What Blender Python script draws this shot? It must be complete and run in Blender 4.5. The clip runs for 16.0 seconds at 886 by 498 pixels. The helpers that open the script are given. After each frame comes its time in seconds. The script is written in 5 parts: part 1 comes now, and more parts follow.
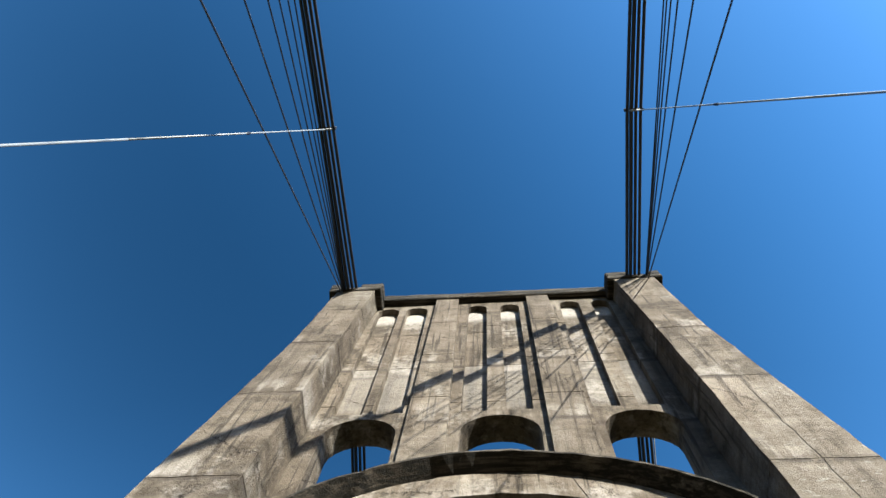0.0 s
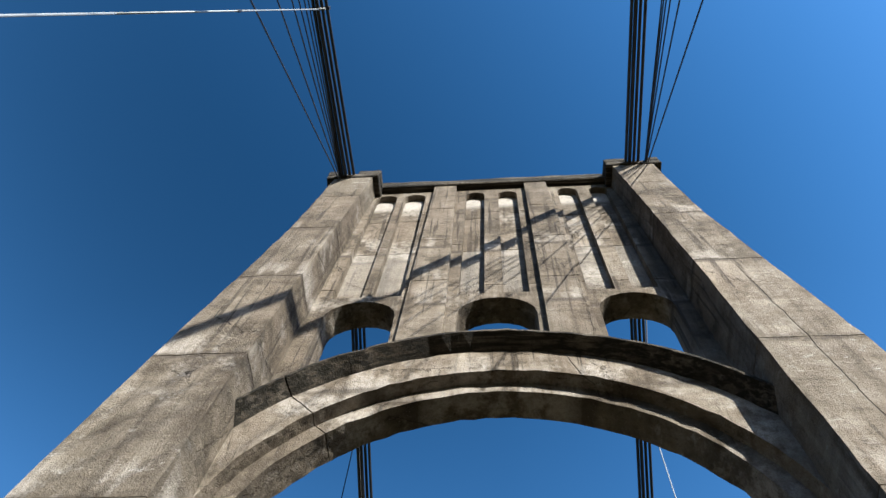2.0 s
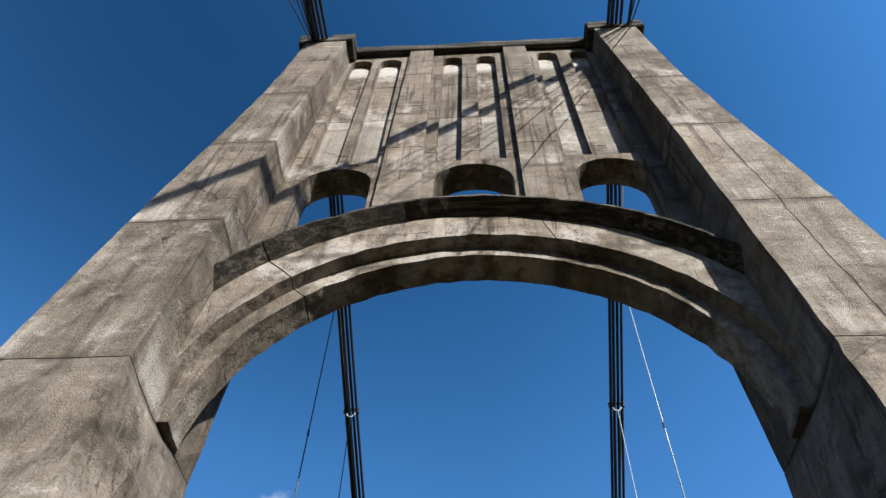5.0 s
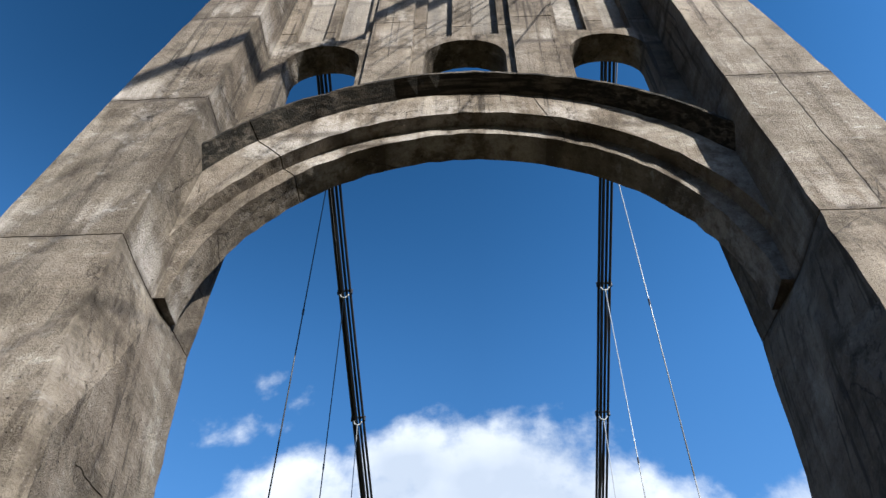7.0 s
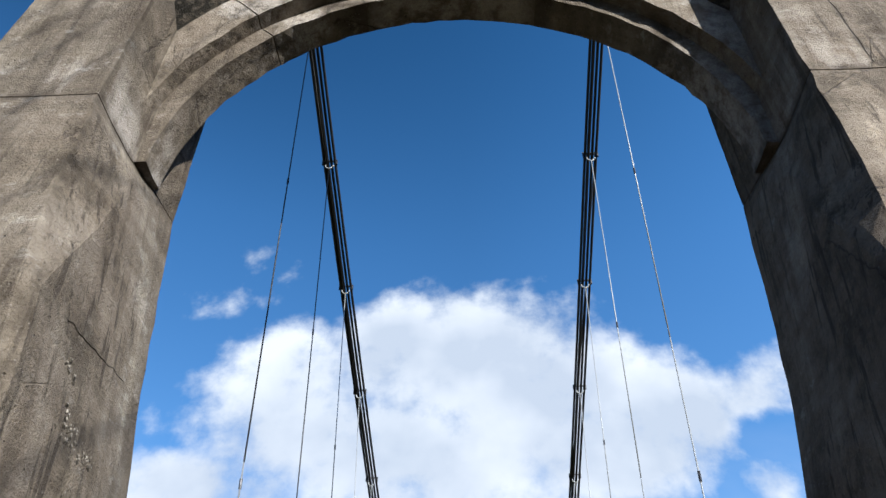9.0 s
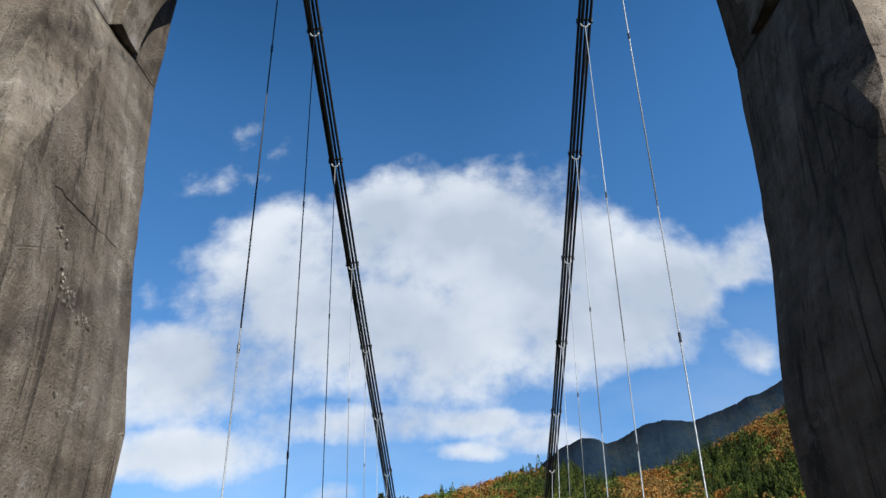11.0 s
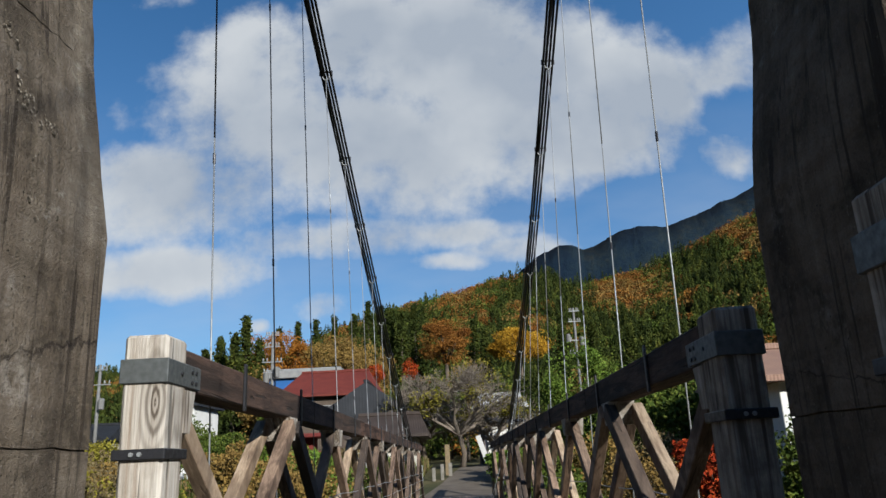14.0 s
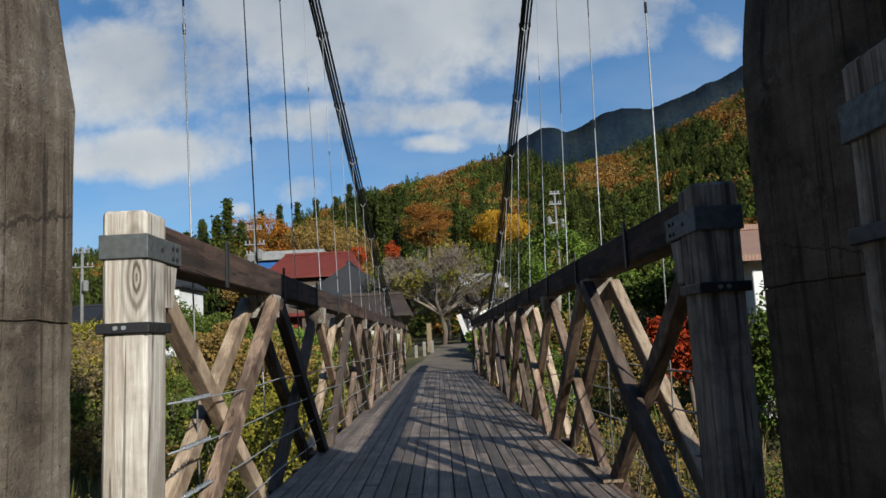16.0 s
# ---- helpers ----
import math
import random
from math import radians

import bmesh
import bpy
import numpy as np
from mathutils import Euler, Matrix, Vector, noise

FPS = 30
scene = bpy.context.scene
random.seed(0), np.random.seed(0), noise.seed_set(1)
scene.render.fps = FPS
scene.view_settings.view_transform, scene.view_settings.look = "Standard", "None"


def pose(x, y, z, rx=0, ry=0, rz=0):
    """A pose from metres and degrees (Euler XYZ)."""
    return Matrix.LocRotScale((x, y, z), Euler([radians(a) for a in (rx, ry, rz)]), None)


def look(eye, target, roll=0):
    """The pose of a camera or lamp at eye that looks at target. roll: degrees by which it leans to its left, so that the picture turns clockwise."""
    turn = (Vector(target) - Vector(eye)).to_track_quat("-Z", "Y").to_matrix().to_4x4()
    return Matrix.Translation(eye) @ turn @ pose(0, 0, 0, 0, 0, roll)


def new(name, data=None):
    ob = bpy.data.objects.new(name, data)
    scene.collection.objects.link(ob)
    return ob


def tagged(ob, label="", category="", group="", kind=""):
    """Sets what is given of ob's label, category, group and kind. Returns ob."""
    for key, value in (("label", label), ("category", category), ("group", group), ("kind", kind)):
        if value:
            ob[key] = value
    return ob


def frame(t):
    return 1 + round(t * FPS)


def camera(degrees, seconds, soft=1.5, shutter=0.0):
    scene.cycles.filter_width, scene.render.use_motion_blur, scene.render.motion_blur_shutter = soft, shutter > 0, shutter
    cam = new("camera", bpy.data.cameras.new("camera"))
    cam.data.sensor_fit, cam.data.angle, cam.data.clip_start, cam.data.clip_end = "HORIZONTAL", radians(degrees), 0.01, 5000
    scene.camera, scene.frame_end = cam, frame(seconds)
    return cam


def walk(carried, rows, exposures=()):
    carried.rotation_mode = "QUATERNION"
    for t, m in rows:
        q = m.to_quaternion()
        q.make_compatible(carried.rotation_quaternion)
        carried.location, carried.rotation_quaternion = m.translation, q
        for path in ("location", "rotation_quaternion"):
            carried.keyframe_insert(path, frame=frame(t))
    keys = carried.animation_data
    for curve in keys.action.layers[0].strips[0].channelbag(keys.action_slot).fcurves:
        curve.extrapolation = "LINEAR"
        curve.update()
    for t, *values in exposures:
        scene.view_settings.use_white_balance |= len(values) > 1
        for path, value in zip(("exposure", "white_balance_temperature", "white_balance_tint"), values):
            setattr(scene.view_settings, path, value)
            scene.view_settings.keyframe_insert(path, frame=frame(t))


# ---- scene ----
cam = camera(61.9, 16.0)
PATH = [
    (0, (0.002, -0.011, 1.43), (-0.135, 0.431, 3.376), 13.9),
    (0.5, (0.002, -0.008, 1.428), (-0.142, 0.484, 3.361), 12.8),
    (1, (-0.002, 0.0, 1.421), (-0.151, 0.553, 3.338), 11.3),
    (1.5, (0.002, 0.024, 1.415), (-0.151, 0.684, 3.296), 9.7),
    (2, (-0.003, 0.036, 1.415), (-0.147, 0.76, 3.274), 8.2),
    (2.5, (0.004, 0.045, 1.413), (-0.135, 0.815, 3.253), 7.5),
    (3, (0.007, 0.058, 1.412), (-0.123, 0.88, 3.231), 6.7),
    (3.5, (0.013, 0.075, 1.408), (-0.105, 0.957, 3.199), 5.4),
    (4, (0.016, 0.079, 1.406), (-0.096, 1.015, 3.17), 4.2),
    (6.5, (0.021, 0.113, 1.384), (-0.072, 1.326, 2.972), 1.5),
    (7, (0.023, 0.123, 1.37), (-0.066, 1.408, 2.899), 1.2),
    (7.5, (0.032, 0.13, 1.352), (-0.054, 1.482, 2.824), 0.9),
    (8, (0.033, 0.156, 1.347), (-0.045, 1.575, 2.754), 0.6),
    (8.5, (0.032, 0.169, 1.341), (-0.036, 1.64, 2.695), 0.2),
    (9, (0.03, 0.169, 1.328), (-0.032, 1.694, 2.62), 0.0),
    (11.5, (0.047, 0.2, 1.276), (0.004, 1.958, 2.229), -1.0),
    (12, (0.052, 0.209, 1.269), (0.012, 2.002, 2.154), -1.4),
    (12.5, (0.055, 0.212, 1.254), (0.022, 2.045, 2.054), -2.0),
    (13, (0.056, 0.214, 1.247), (0.029, 2.083, 1.957), -2.2),
    (13.5, (0.058, 0.223, 1.234), (0.036, 2.12, 1.868), -2.5),
    (14, (0.058, 0.228, 1.226), (0.045, 2.148, 1.785), -2.7),
    (14.5, (0.056, 0.246, 1.223), (0.051, 2.188, 1.705), -3.0),
    (15, (0.057, 0.266, 1.218), (0.062, 2.226, 1.617), -3.3),
    (15.5, (0.06, 0.271, 1.204), (0.075, 2.246, 1.523), -3.2),
    (16, (0.059, 0.266, 1.195), (0.08, 2.25, 1.443), -2.9),
]
walk(cam, [(t, look(eye, target, roll)) for t, eye, target, roll in PATH], [(0, 1.89, 6150, 4), (3, 1.66, 6000, 7), (9, 1.47, 5900, 8), (12.5, 0.87, 5980, 8), (16, 0.71, 6150, 6)])

# ---- light ----
SUN_TO = Vector((0.65, -1.0, 0.53)).normalized()
SUN_EL = math.asin(SUN_TO.z)
SUN_AZ = math.atan2(SUN_TO.x, SUN_TO.y)

world = bpy.data.worlds.new("sky")
scene.world = world
world.use_nodes = True
wn, wl = world.node_tree.nodes, world.node_tree.links
wn.clear()


sky = wn.new("ShaderNodeTexSky")
sky.sky_type = "NISHITA"
sky.sun_disc = False
sky.sun_elevation = SUN_EL
sky.sun_rotation = SUN_AZ
sky.altitude = 500
sky.air_density = 1.0
sky.dust_density = 2.4
sky.ozone_density = 6.0
way = wn.new("ShaderNodeTexCoord")
split = wn.new("ShaderNodeSeparateXYZ")
wl.new(way.outputs["Generated"], split.inputs[0])


def wmath(op, a, b=None, c=None):
    n = wn.new("ShaderNodeMath")
    n.operation = op
    for i, v in enumerate((a, b, c)):
        if v is None:
            continue
        if isinstance(v, (int, float)):
            n.inputs[i].default_value = v
        else:
            wl.new(v, n.inputs[i])
    return n.outputs[0]


# clouds: soft heaps over the far bank, broken up by noise
ahead = wmath("MAXIMUM", split.outputs["Y"], 0.05)
side = wmath("DIVIDE", split.outputs["X"], ahead)
rise = wmath("DIVIDE", split.outputs["Z"], ahead)
flat = wn.new("ShaderNodeCombineXYZ")
wl.new(side, flat.inputs[0])
wl.new(rise, flat.inputs[1])


def heap(cx, cz, rx, rz, power):
    u = wmath("DIVIDE", wmath("SUBTRACT", side, cx), rx)
    v = wmath("DIVIDE", wmath("SUBTRACT", rise, cz), rz)
    d = wmath("ADD", wmath("MULTIPLY", u, u), wmath("MULTIPLY", v, v))
    return wmath("SUBTRACT", power, wmath("MINIMUM", d, 2.6))


HEAPS_HIGH = [(0.018, 0.598, 0.228, 0.169, 1.0), (-0.117, 0.632, 0.109, 0.128, 0.9), (-0.276, 0.6, 0.161, 0.11, 0.62), (0.102, 0.562, 0.195, 0.136, 1.0), (0.287, 0.53, 0.108, 0.105, 0.8), (0.426, 0.54, 0.085, 0.091, 0.75), (-0.314, 0.825, 0.17, 0.1, -0.12), (-0.439, 0.742, 0.19, 0.08, -0.08), (-0.377, 0.573, 0.097, 0.062, 0.5), (0.475, 0.66, 0.075, 0.05, 0.0)]
HEAPS_LOW = [(-0.431, 0.429, 0.122, 0.061, 0.8), (-0.263, 0.52, 0.227, 0.13, 0.7), (-0.021, 0.456, 0.275, 0.125, 1.0), (0.165, 0.465, 0.216, 0.106, 0.9), (0.299, 0.525, 0.144, 0.11, 0.85), (0.47, 0.585, 0.1, 0.08, 0.7), (-0.388, 0.4, 0.216, 0.102, 0.62), (-0.382, 0.273, 0.191, 0.05, 0.68), (-0.153, 0.313, 0.199, 0.042, 0.65),
         (0.031, 0.313, 0.135, 0.029, 0.6), (0.108, 0.289, 0.109, 0.029, 0.65), (-0.183, 0.218, 0.054, 0.035, 0.5), (0.005, 0.273, 0.094, 0.02, 0.4), (0.415, 0.417, 0.065, 0.05, 0.5), (-0.266, 0.194, 0.023, 0.015, 0.4)]
mass = None
for h in HEAPS_HIGH + HEAPS_LOW:
    one = heap(*h)
    mass = one if mass is None else wmath("SMOOTH_MAX", mass, one, 0.25)
for gx, gz, gw, gh, gp in ((0.44, 0.485, 0.085, 0.05, 0.8), (-0.52, 0.62, 0.09, 0.06, 0.7), (0.30, 0.36, 0.14, 0.04, 0.6)):
    mass = wmath("SUBTRACT", mass, wmath("MULTIPLY", wmath("MAXIMUM", heap(gx, gz, gw, gh, gp), 0.0), 1.0))
puff = wn.new("ShaderNodeTexNoise")
puff.inputs["Scale"].default_value = 5.5
puff.inputs["Detail"].default_value = 8.0
puff.inputs["Roughness"].default_value = 0.56
wl.new(flat.outputs[0], puff.inputs["Vector"])
wisp = wn.new("ShaderNodeTexNoise")
wisp.inputs["Scale"].default_value = 17.0
wisp.inputs["Detail"].default_value = 6.0
wisp.inputs["Roughness"].default_value = 0.6
wl.new(flat.outputs[0], wisp.inputs["Vector"])
noisy = wmath("ADD", wmath("MULTIPLY", wmath("SUBTRACT", puff.outputs[0], 0.5), 2.7), wmath("MULTIPLY", wmath("SUBTRACT", wisp.outputs[0], 0.5), 1.25))
cover = wmath("ADD", mass, noisy)
veil = wn.new("ShaderNodeMapRange")
veil.interpolation_type = "SMOOTHSTEP"
veil.inputs["From Min"].default_value = -0.3
veil.inputs["From Max"].default_value = 0.75
wl.new(cover, veil.inputs["Value"])
front = wn.new("ShaderNodeMapRange")
front.inputs["From Min"].default_value = 0.15
front.inputs["From Max"].default_value = 0.35
wl.new(split.outputs["Y"], front.inputs["Value"])
thin = wn.new("ShaderNodeMapRange")
thin.inputs["From Min"].default_value = 0.58
thin.inputs["From Max"].default_value = 0.22
thin.inputs["To Max"].default_value = 0.22
wl.new(rise, thin.inputs["Value"])
band = wn.new("ShaderNodeMapping")
band.inputs["Scale"].default_value = (3.0, 8.0, 1.0)
wl.new(flat.outputs[0], band.inputs["Vector"])
drift = wn.new("ShaderNodeTexNoise")
drift.inputs["Scale"].default_value = 1.2
drift.inputs["Detail"].default_value = 6.0
wl.new(band.outputs[0], drift.inputs["Vector"])
patchy = wn.new("ShaderNodeMapRange")
patchy.inputs["From Min"].default_value = 0.35
patchy.inputs["From Max"].default_value = 0.65
wl.new(drift.outputs[0], patchy.inputs["Value"])
milky = wmath("MULTIPLY", thin.outputs[0], patchy.outputs[0])
amount = wmath("MULTIPLY", wmath("MULTIPLY", wmath("MAXIMUM", veil.outputs[0], milky), front.outputs[0]), 0.97)
shade = wn.new("ShaderNodeMapRange")
shade.inputs["From Min"].default_value = 0.3
shade.inputs["From Max"].default_value = 1.5
under = wn.new("ShaderNodeTexNoise")
under.inputs["Scale"].default_value = 3.4
under.inputs["Detail"].default_value = 4.0
under.inputs["Roughness"].default_value = 0.5
wl.new(flat.outputs[0], under.inputs["Vector"])
wl.new(wmath("SUBTRACT", wmath("ADD", mass, 0.3), wmath("ADD", wmath("MULTIPLY", wmath("SUBTRACT", under.outputs[0], 0.5), 4.5), wmath("MULTIPLY", noisy, 0.35))), shade.inputs["Value"])
tone = wn.new("ShaderNodeMix")
tone.data_type = "RGBA"
tone.inputs[6].default_value = (7.7, 7.7, 7.75, 1)
tone.inputs[7].default_value = (5.0, 5.35, 5.95, 1)
wl.new(shade.outputs[0], tone.inputs[0])
both = wn.new("ShaderNodeMix")
both.data_type = "RGBA"
wl.new(amount, both.inputs[0])
deep = wn.new("ShaderNodeHueSaturation")
rich = wn.new("ShaderNodeMapRange")
rich.inputs["From Min"].default_value = 0.15
rich.inputs["From Max"].default_value = 0.93
rich.inputs["To Min"].default_value = 0.99
rich.inputs["To Max"].default_value = 1.15
wl.new(split.outputs["Z"], rich.inputs["Value"])
deep.inputs["Hue"].default_value = 0.494
wl.new(rich.outputs[0], deep.inputs["Saturation"])
wl.new(sky.outputs[0], deep.inputs["Color"])
# the sky brightens toward the sun's side and deepens on the other
lee = wn.new("ShaderNodeMapRange")
lee.inputs["From Min"].default_value = 0.66
lee.inputs["From Max"].default_value = 0.92
lee.inputs["To Min"].default_value = 0.2
lee.inputs["To Max"].default_value = 2.0
wl.new(split.outputs["Z"], lee.inputs["Value"])
lean = wmath("ADD", wmath("MULTIPLY", wmath("MAXIMUM", split.outputs["X"], 0.0), 2.0), wmath("MULTIPLY", wmath("MINIMUM", split.outputs["X"], 0.0), lee.outputs[0]))
sunward = wmath("MULTIPLY", lean, wmath("MAXIMUM", split.outputs["Z"], 0.0))
overhead = wmath("MULTIPLY", wmath("MAXIMUM", wmath("SUBTRACT", 0.36, split.outputs["Y"]), 0.0), wmath("MULTIPLY", wmath("MAXIMUM", split.outputs["Z"], 0.0), 1.2))
middle = wn.new("ShaderNodeMapRange")
middle.interpolation_type = "SMOOTHSTEP"
middle.inputs["From Min"].default_value = 0.97
middle.inputs["From Max"].default_value = 0.6
middle.inputs["To Max"].default_value = 0.5
wl.new(split.outputs["Z"], middle.inputs["Value"])
glow = wn.new("ShaderNodeVectorMath")
glow.operation = "SCALE"
wl.new(deep.outputs[0], glow.inputs[0])
wl.new(wmath("POWER", 2.0, wmath("ADD", wmath("ADD", sunward, overhead), middle.outputs[0])), glow.inputs["Scale"])
wl.new(glow.outputs[0], both.inputs[6])
wl.new(tone.outputs[2], both.inputs[7])
back = wn.new("ShaderNodeBackground")
back.inputs["Strength"].default_value = 0.05
wl.new(both.outputs[2], back.inputs["Color"])
wout = wn.new("ShaderNodeOutputWorld")
wl.new(back.outputs[0], wout.inputs[0])

sun = new("sun", bpy.data.lights.new("sun", "SUN"))
sun.data.energy = 5.0
sun.data.angle = radians(0.53)
sun.data.color = (1.0, 0.93, 0.82)
sun.matrix_world = look(SUN_TO * 60, (0, 0, 0))


# ---- materials ----
class Nodes:
    """A small builder for node materials in object space, in metres."""

    def __init__(self, name):
        self.m = bpy.data.materials.new(name)
        self.m.use_nodes = True
        self.n, self.l = self.m.node_tree.nodes, self.m.node_tree.links
        self.b = self.n["Principled BSDF"]
        self.co = self.n.new("ShaderNodeTexCoord").outputs["Object"]

    def put(self, v, socket):
        if isinstance(v, (int, float, tuple)):
            socket.default_value = v
        else:
            self.l.new(v, socket)

    def stretch(self, s, co=None):
        n = self.n.new("ShaderNodeMapping")
        n.inputs["Scale"].default_value = s
        self.l.new(co or self.co, n.inputs["Vector"])
        return n.outputs[0]

    def noise(self, scale, detail=4.0, rough=0.55, co=None, twist=0.0):
        n = self.n.new("ShaderNodeTexNoise")
        n.inputs["Scale"].default_value, n.inputs["Detail"].default_value = scale, detail
        n.inputs["Roughness"].default_value, n.inputs["Distortion"].default_value = rough, twist
        self.l.new(co or self.co, n.inputs["Vector"])
        return n.outputs[0]

    def cells(self, scale, co=None, kind="F1"):
        n = self.n.new("ShaderNodeTexVoronoi")
        n.feature = kind
        n.inputs["Scale"].default_value = scale
        self.l.new(co or self.co, n.inputs["Vector"])
        return n.outputs["Distance"]

    def ramp(self, v, stops):
        n = self.n.new("ShaderNodeValToRGB")
        e = n.color_ramp.elements
        while len(e) < len(stops):
            e.new(0.5)
        for k, (p, c) in zip(e, stops):
            k.position, k.color = p, (*c, 1)
        self.l.new(v, n.inputs[0])
        return n.outputs[0]

    def span(self, v, a, b, c=0.0, d=1.0):
        n = self.n.new("ShaderNodeMapRange")
        for key, x in zip(("From Min", "From Max", "To Min", "To Max"), (a, b, c, d)):
            n.inputs[key].default_value = x
        self.l.new(v, n.inputs["Value"])
        return n.outputs[0]

    def mix(self, f, a, b, how="MIX"):
        n = self.n.new("ShaderNodeMix")
        n.data_type, n.blend_type = "RGBA", how
        for v, i in ((f, 0), (a, 6), (b, 7)):
            self.put((*v, 1) if isinstance(v, tuple) and len(v) == 3 else v, n.inputs[i])
        return n.outputs[2]

    def math(self, op, a, b=0.0):
        n = self.n.new("ShaderNodeMath")
        n.operation = op
        self.put(a, n.inputs[0])
        self.put(b, n.inputs[1])
        return n.outputs[0]

    def island(self):
        return self.n.new("ShaderNodeNewGeometry").outputs["Random Per Island"]

    def each(self):
        return self.n.new("ShaderNodeObjectInfo").outputs["Random"]

    def bump(self, v, strength, far=0.01):
        n = self.n.new("ShaderNodeBump")
        n.inputs["Strength"].default_value, n.inputs["Distance"].default_value = strength, far
        self.l.new(v, n.inputs["Height"])
        self.l.new(n.outputs[0], self.b.inputs["Normal"])

    def done(self, colour, rough=0.8, metal=0.0, spec=0.5):
        self.put((*colour, 1) if isinstance(colour, tuple) and len(colour) == 3 else colour, self.b.inputs["Base Color"])
        self.put(rough, self.b.inputs["Roughness"])
        self.b.inputs["Metallic"].default_value = metal
        self.b.inputs["Specular IOR Level"].default_value = spec
        return self.m


def concrete(name, dark=0.0, chalk=0.0, bloom=()):
    """Old board-marked concrete; dark: soot-black algae, chalk: lime runs, bloom: heights of lime patches (low, high)."""
    k = Nodes(name)
    z = k.n.new("ShaderNodeSeparateXYZ")
    k.l.new(k.co, z.inputs[0])
    x, y, z = z.outputs
    big = k.noise(0.55, 5, 0.6, twist=0.5)
    mid = k.noise(2.6, 9, 0.68, twist=0.25)
    small = k.noise(15, 7, 0.7)
    fine = k.noise(85, 4, 0.7)
    boards = k.noise(1.0, 4, 0.6, k.stretch((0.7, 0.7, 13.0)), 0.25)
    streak = k.noise(1.0, 7, 0.66, k.stretch((6.0, 6.0, 0.3)), 0.1)
    run = k.noise(1.0, 6, 0.62, k.stretch((19.0, 19.0, 0.6)), 0.25)
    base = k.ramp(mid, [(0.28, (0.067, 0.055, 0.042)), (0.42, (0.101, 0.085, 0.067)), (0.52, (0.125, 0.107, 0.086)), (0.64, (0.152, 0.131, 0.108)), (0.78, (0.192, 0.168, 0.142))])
    base = k.mix(1.0, base, k.ramp(k.each(), [(0.0, (0.84, 0.83, 0.81)), (0.5, (1.0, 0.99, 0.97)), (1.0, (1.17, 1.16, 1.15))]), "MULTIPLY")
    base = k.mix(1.0, base, k.ramp(boards, [(0.32, (0.82, 0.80, 0.78)), (0.5, (1.0, 1.0, 1.0)), (0.68, (1.14, 1.14, 1.13))]), "MULTIPLY")
    base = k.mix(1.0, base, k.ramp(streak, [(0.3, (0.52, 0.49, 0.45)), (0.44, (0.92, 0.90, 0.88)), (0.57, (1.1, 1.1, 1.09)), (0.70, (1.55, 1.55, 1.53))]), "MULTIPLY")
    base = k.mix(k.span(big, 0.44, 0.6, 0.0, 0.7), base, (0.74, 0.68, 0.62), "MULTIPLY")
    # grime with crisp, broken edges
    grime = k.math("MULTIPLY", k.span(k.math("ADD", k.math("MULTIPLY", mid, 0.6), k.math("MULTIPLY", small, 0.4)), 0.49, 0.40), k.span(big, 0.40, 0.58))
    base = k.mix(k.math("MULTIPLY", grime, 0.92), base, (0.041, 0.033, 0.023))
    base = k.mix(k.math("MULTIPLY", k.span(run, 0.56, 0.62, 0.0, 0.85), k.span(big, 0.40, 0.56)), base, (0.026, 0.020, 0.014))
    base = k.mix(k.span(small, 0.56, 0.66, 0.0, 0.5), base, (0.050, 0.038, 0.030))
    # lime: runs, flakes lying along the boards, a crust above the lift joints
    lime = k.math("MULTIPLY", k.span(k.noise(1.5, 9, 0.72, twist=0.1), 0.58 - 0.07 * chalk, 0.65 - 0.05 * chalk), k.span(small, 0.36, 0.54))
    base = k.mix(k.math("MULTIPLY", lime, (0.45 + 0.3 * chalk) * (1 - dark)), base, (0.285, 0.255, 0.222))
    flake = k.math("MULTIPLY", k.span(k.noise(1.0, 7, 0.72, k.stretch((8, 8, 18))), 0.575, 0.62), k.math("MULTIPLY", k.span(mid, 0.42, 0.56, 0.0, 0.6), k.span(big, 0.54, 0.42)))
    base = k.mix(flake, base, (0.280, 0.266, 0.240))
    for zj in (4.203, 5.663, 7.067, 8.4):
        crust = k.math("MULTIPLY", k.span(z, zj + 0.05, zj + 0.4, 1.0, 0.0), k.math("GREATER_THAN", z, zj))
        base = k.mix(k.math("MULTIPLY", crust, k.span(k.math("ADD", k.math("MULTIPLY", mid, 0.5), k.math("MULTIPLY", streak, 0.5)), 0.49, 0.58, 0.0, 0.75 * (1 - dark))), base, (0.270, 0.241, 0.211))
        edge = k.math("MULTIPLY", k.span(k.math("ABSOLUTE", k.math("SUBTRACT", k.math("ADD", z, k.math("MULTIPLY", small, 0.05)), zj + 0.01)), 0.012, 0.06, 1.0, 0.0), k.span(mid, 0.44, 0.5))
        base = k.mix(k.math("MULTIPLY", edge, 0.75), base, (0.034, 0.026, 0.019))
    for lo, hi, most in bloom:
        patch = k.math("MULTIPLY", k.span(z, lo, lo + 0.16), k.math("LESS_THAN", z, hi))
        base = k.mix(k.math("MULTIPLY", patch, k.span(small, 0.3, 0.5, 0.5 * most, most)), base, (0.327, 0.297, 0.264))
    # pebbles, pits and spalls
    speck = k.math("MULTIPLY", k.span(k.cells(38), 0.10, 0.2, 1.0, 0.0), k.span(fine, 0.45, 0.6))
    base = k.mix(k.math("MULTIPLY", speck, 0.7), base, (0.242, 0.215, 0.186))
    pits = k.cells(24)
    hole = k.math("MULTIPLY", k.span(pits, 0.05, 0.13, 1.0, 0.0), k.span(small, 0.46, 0.58))
    base = k.mix(hole, base, (0.014, 0.012, 0.007))
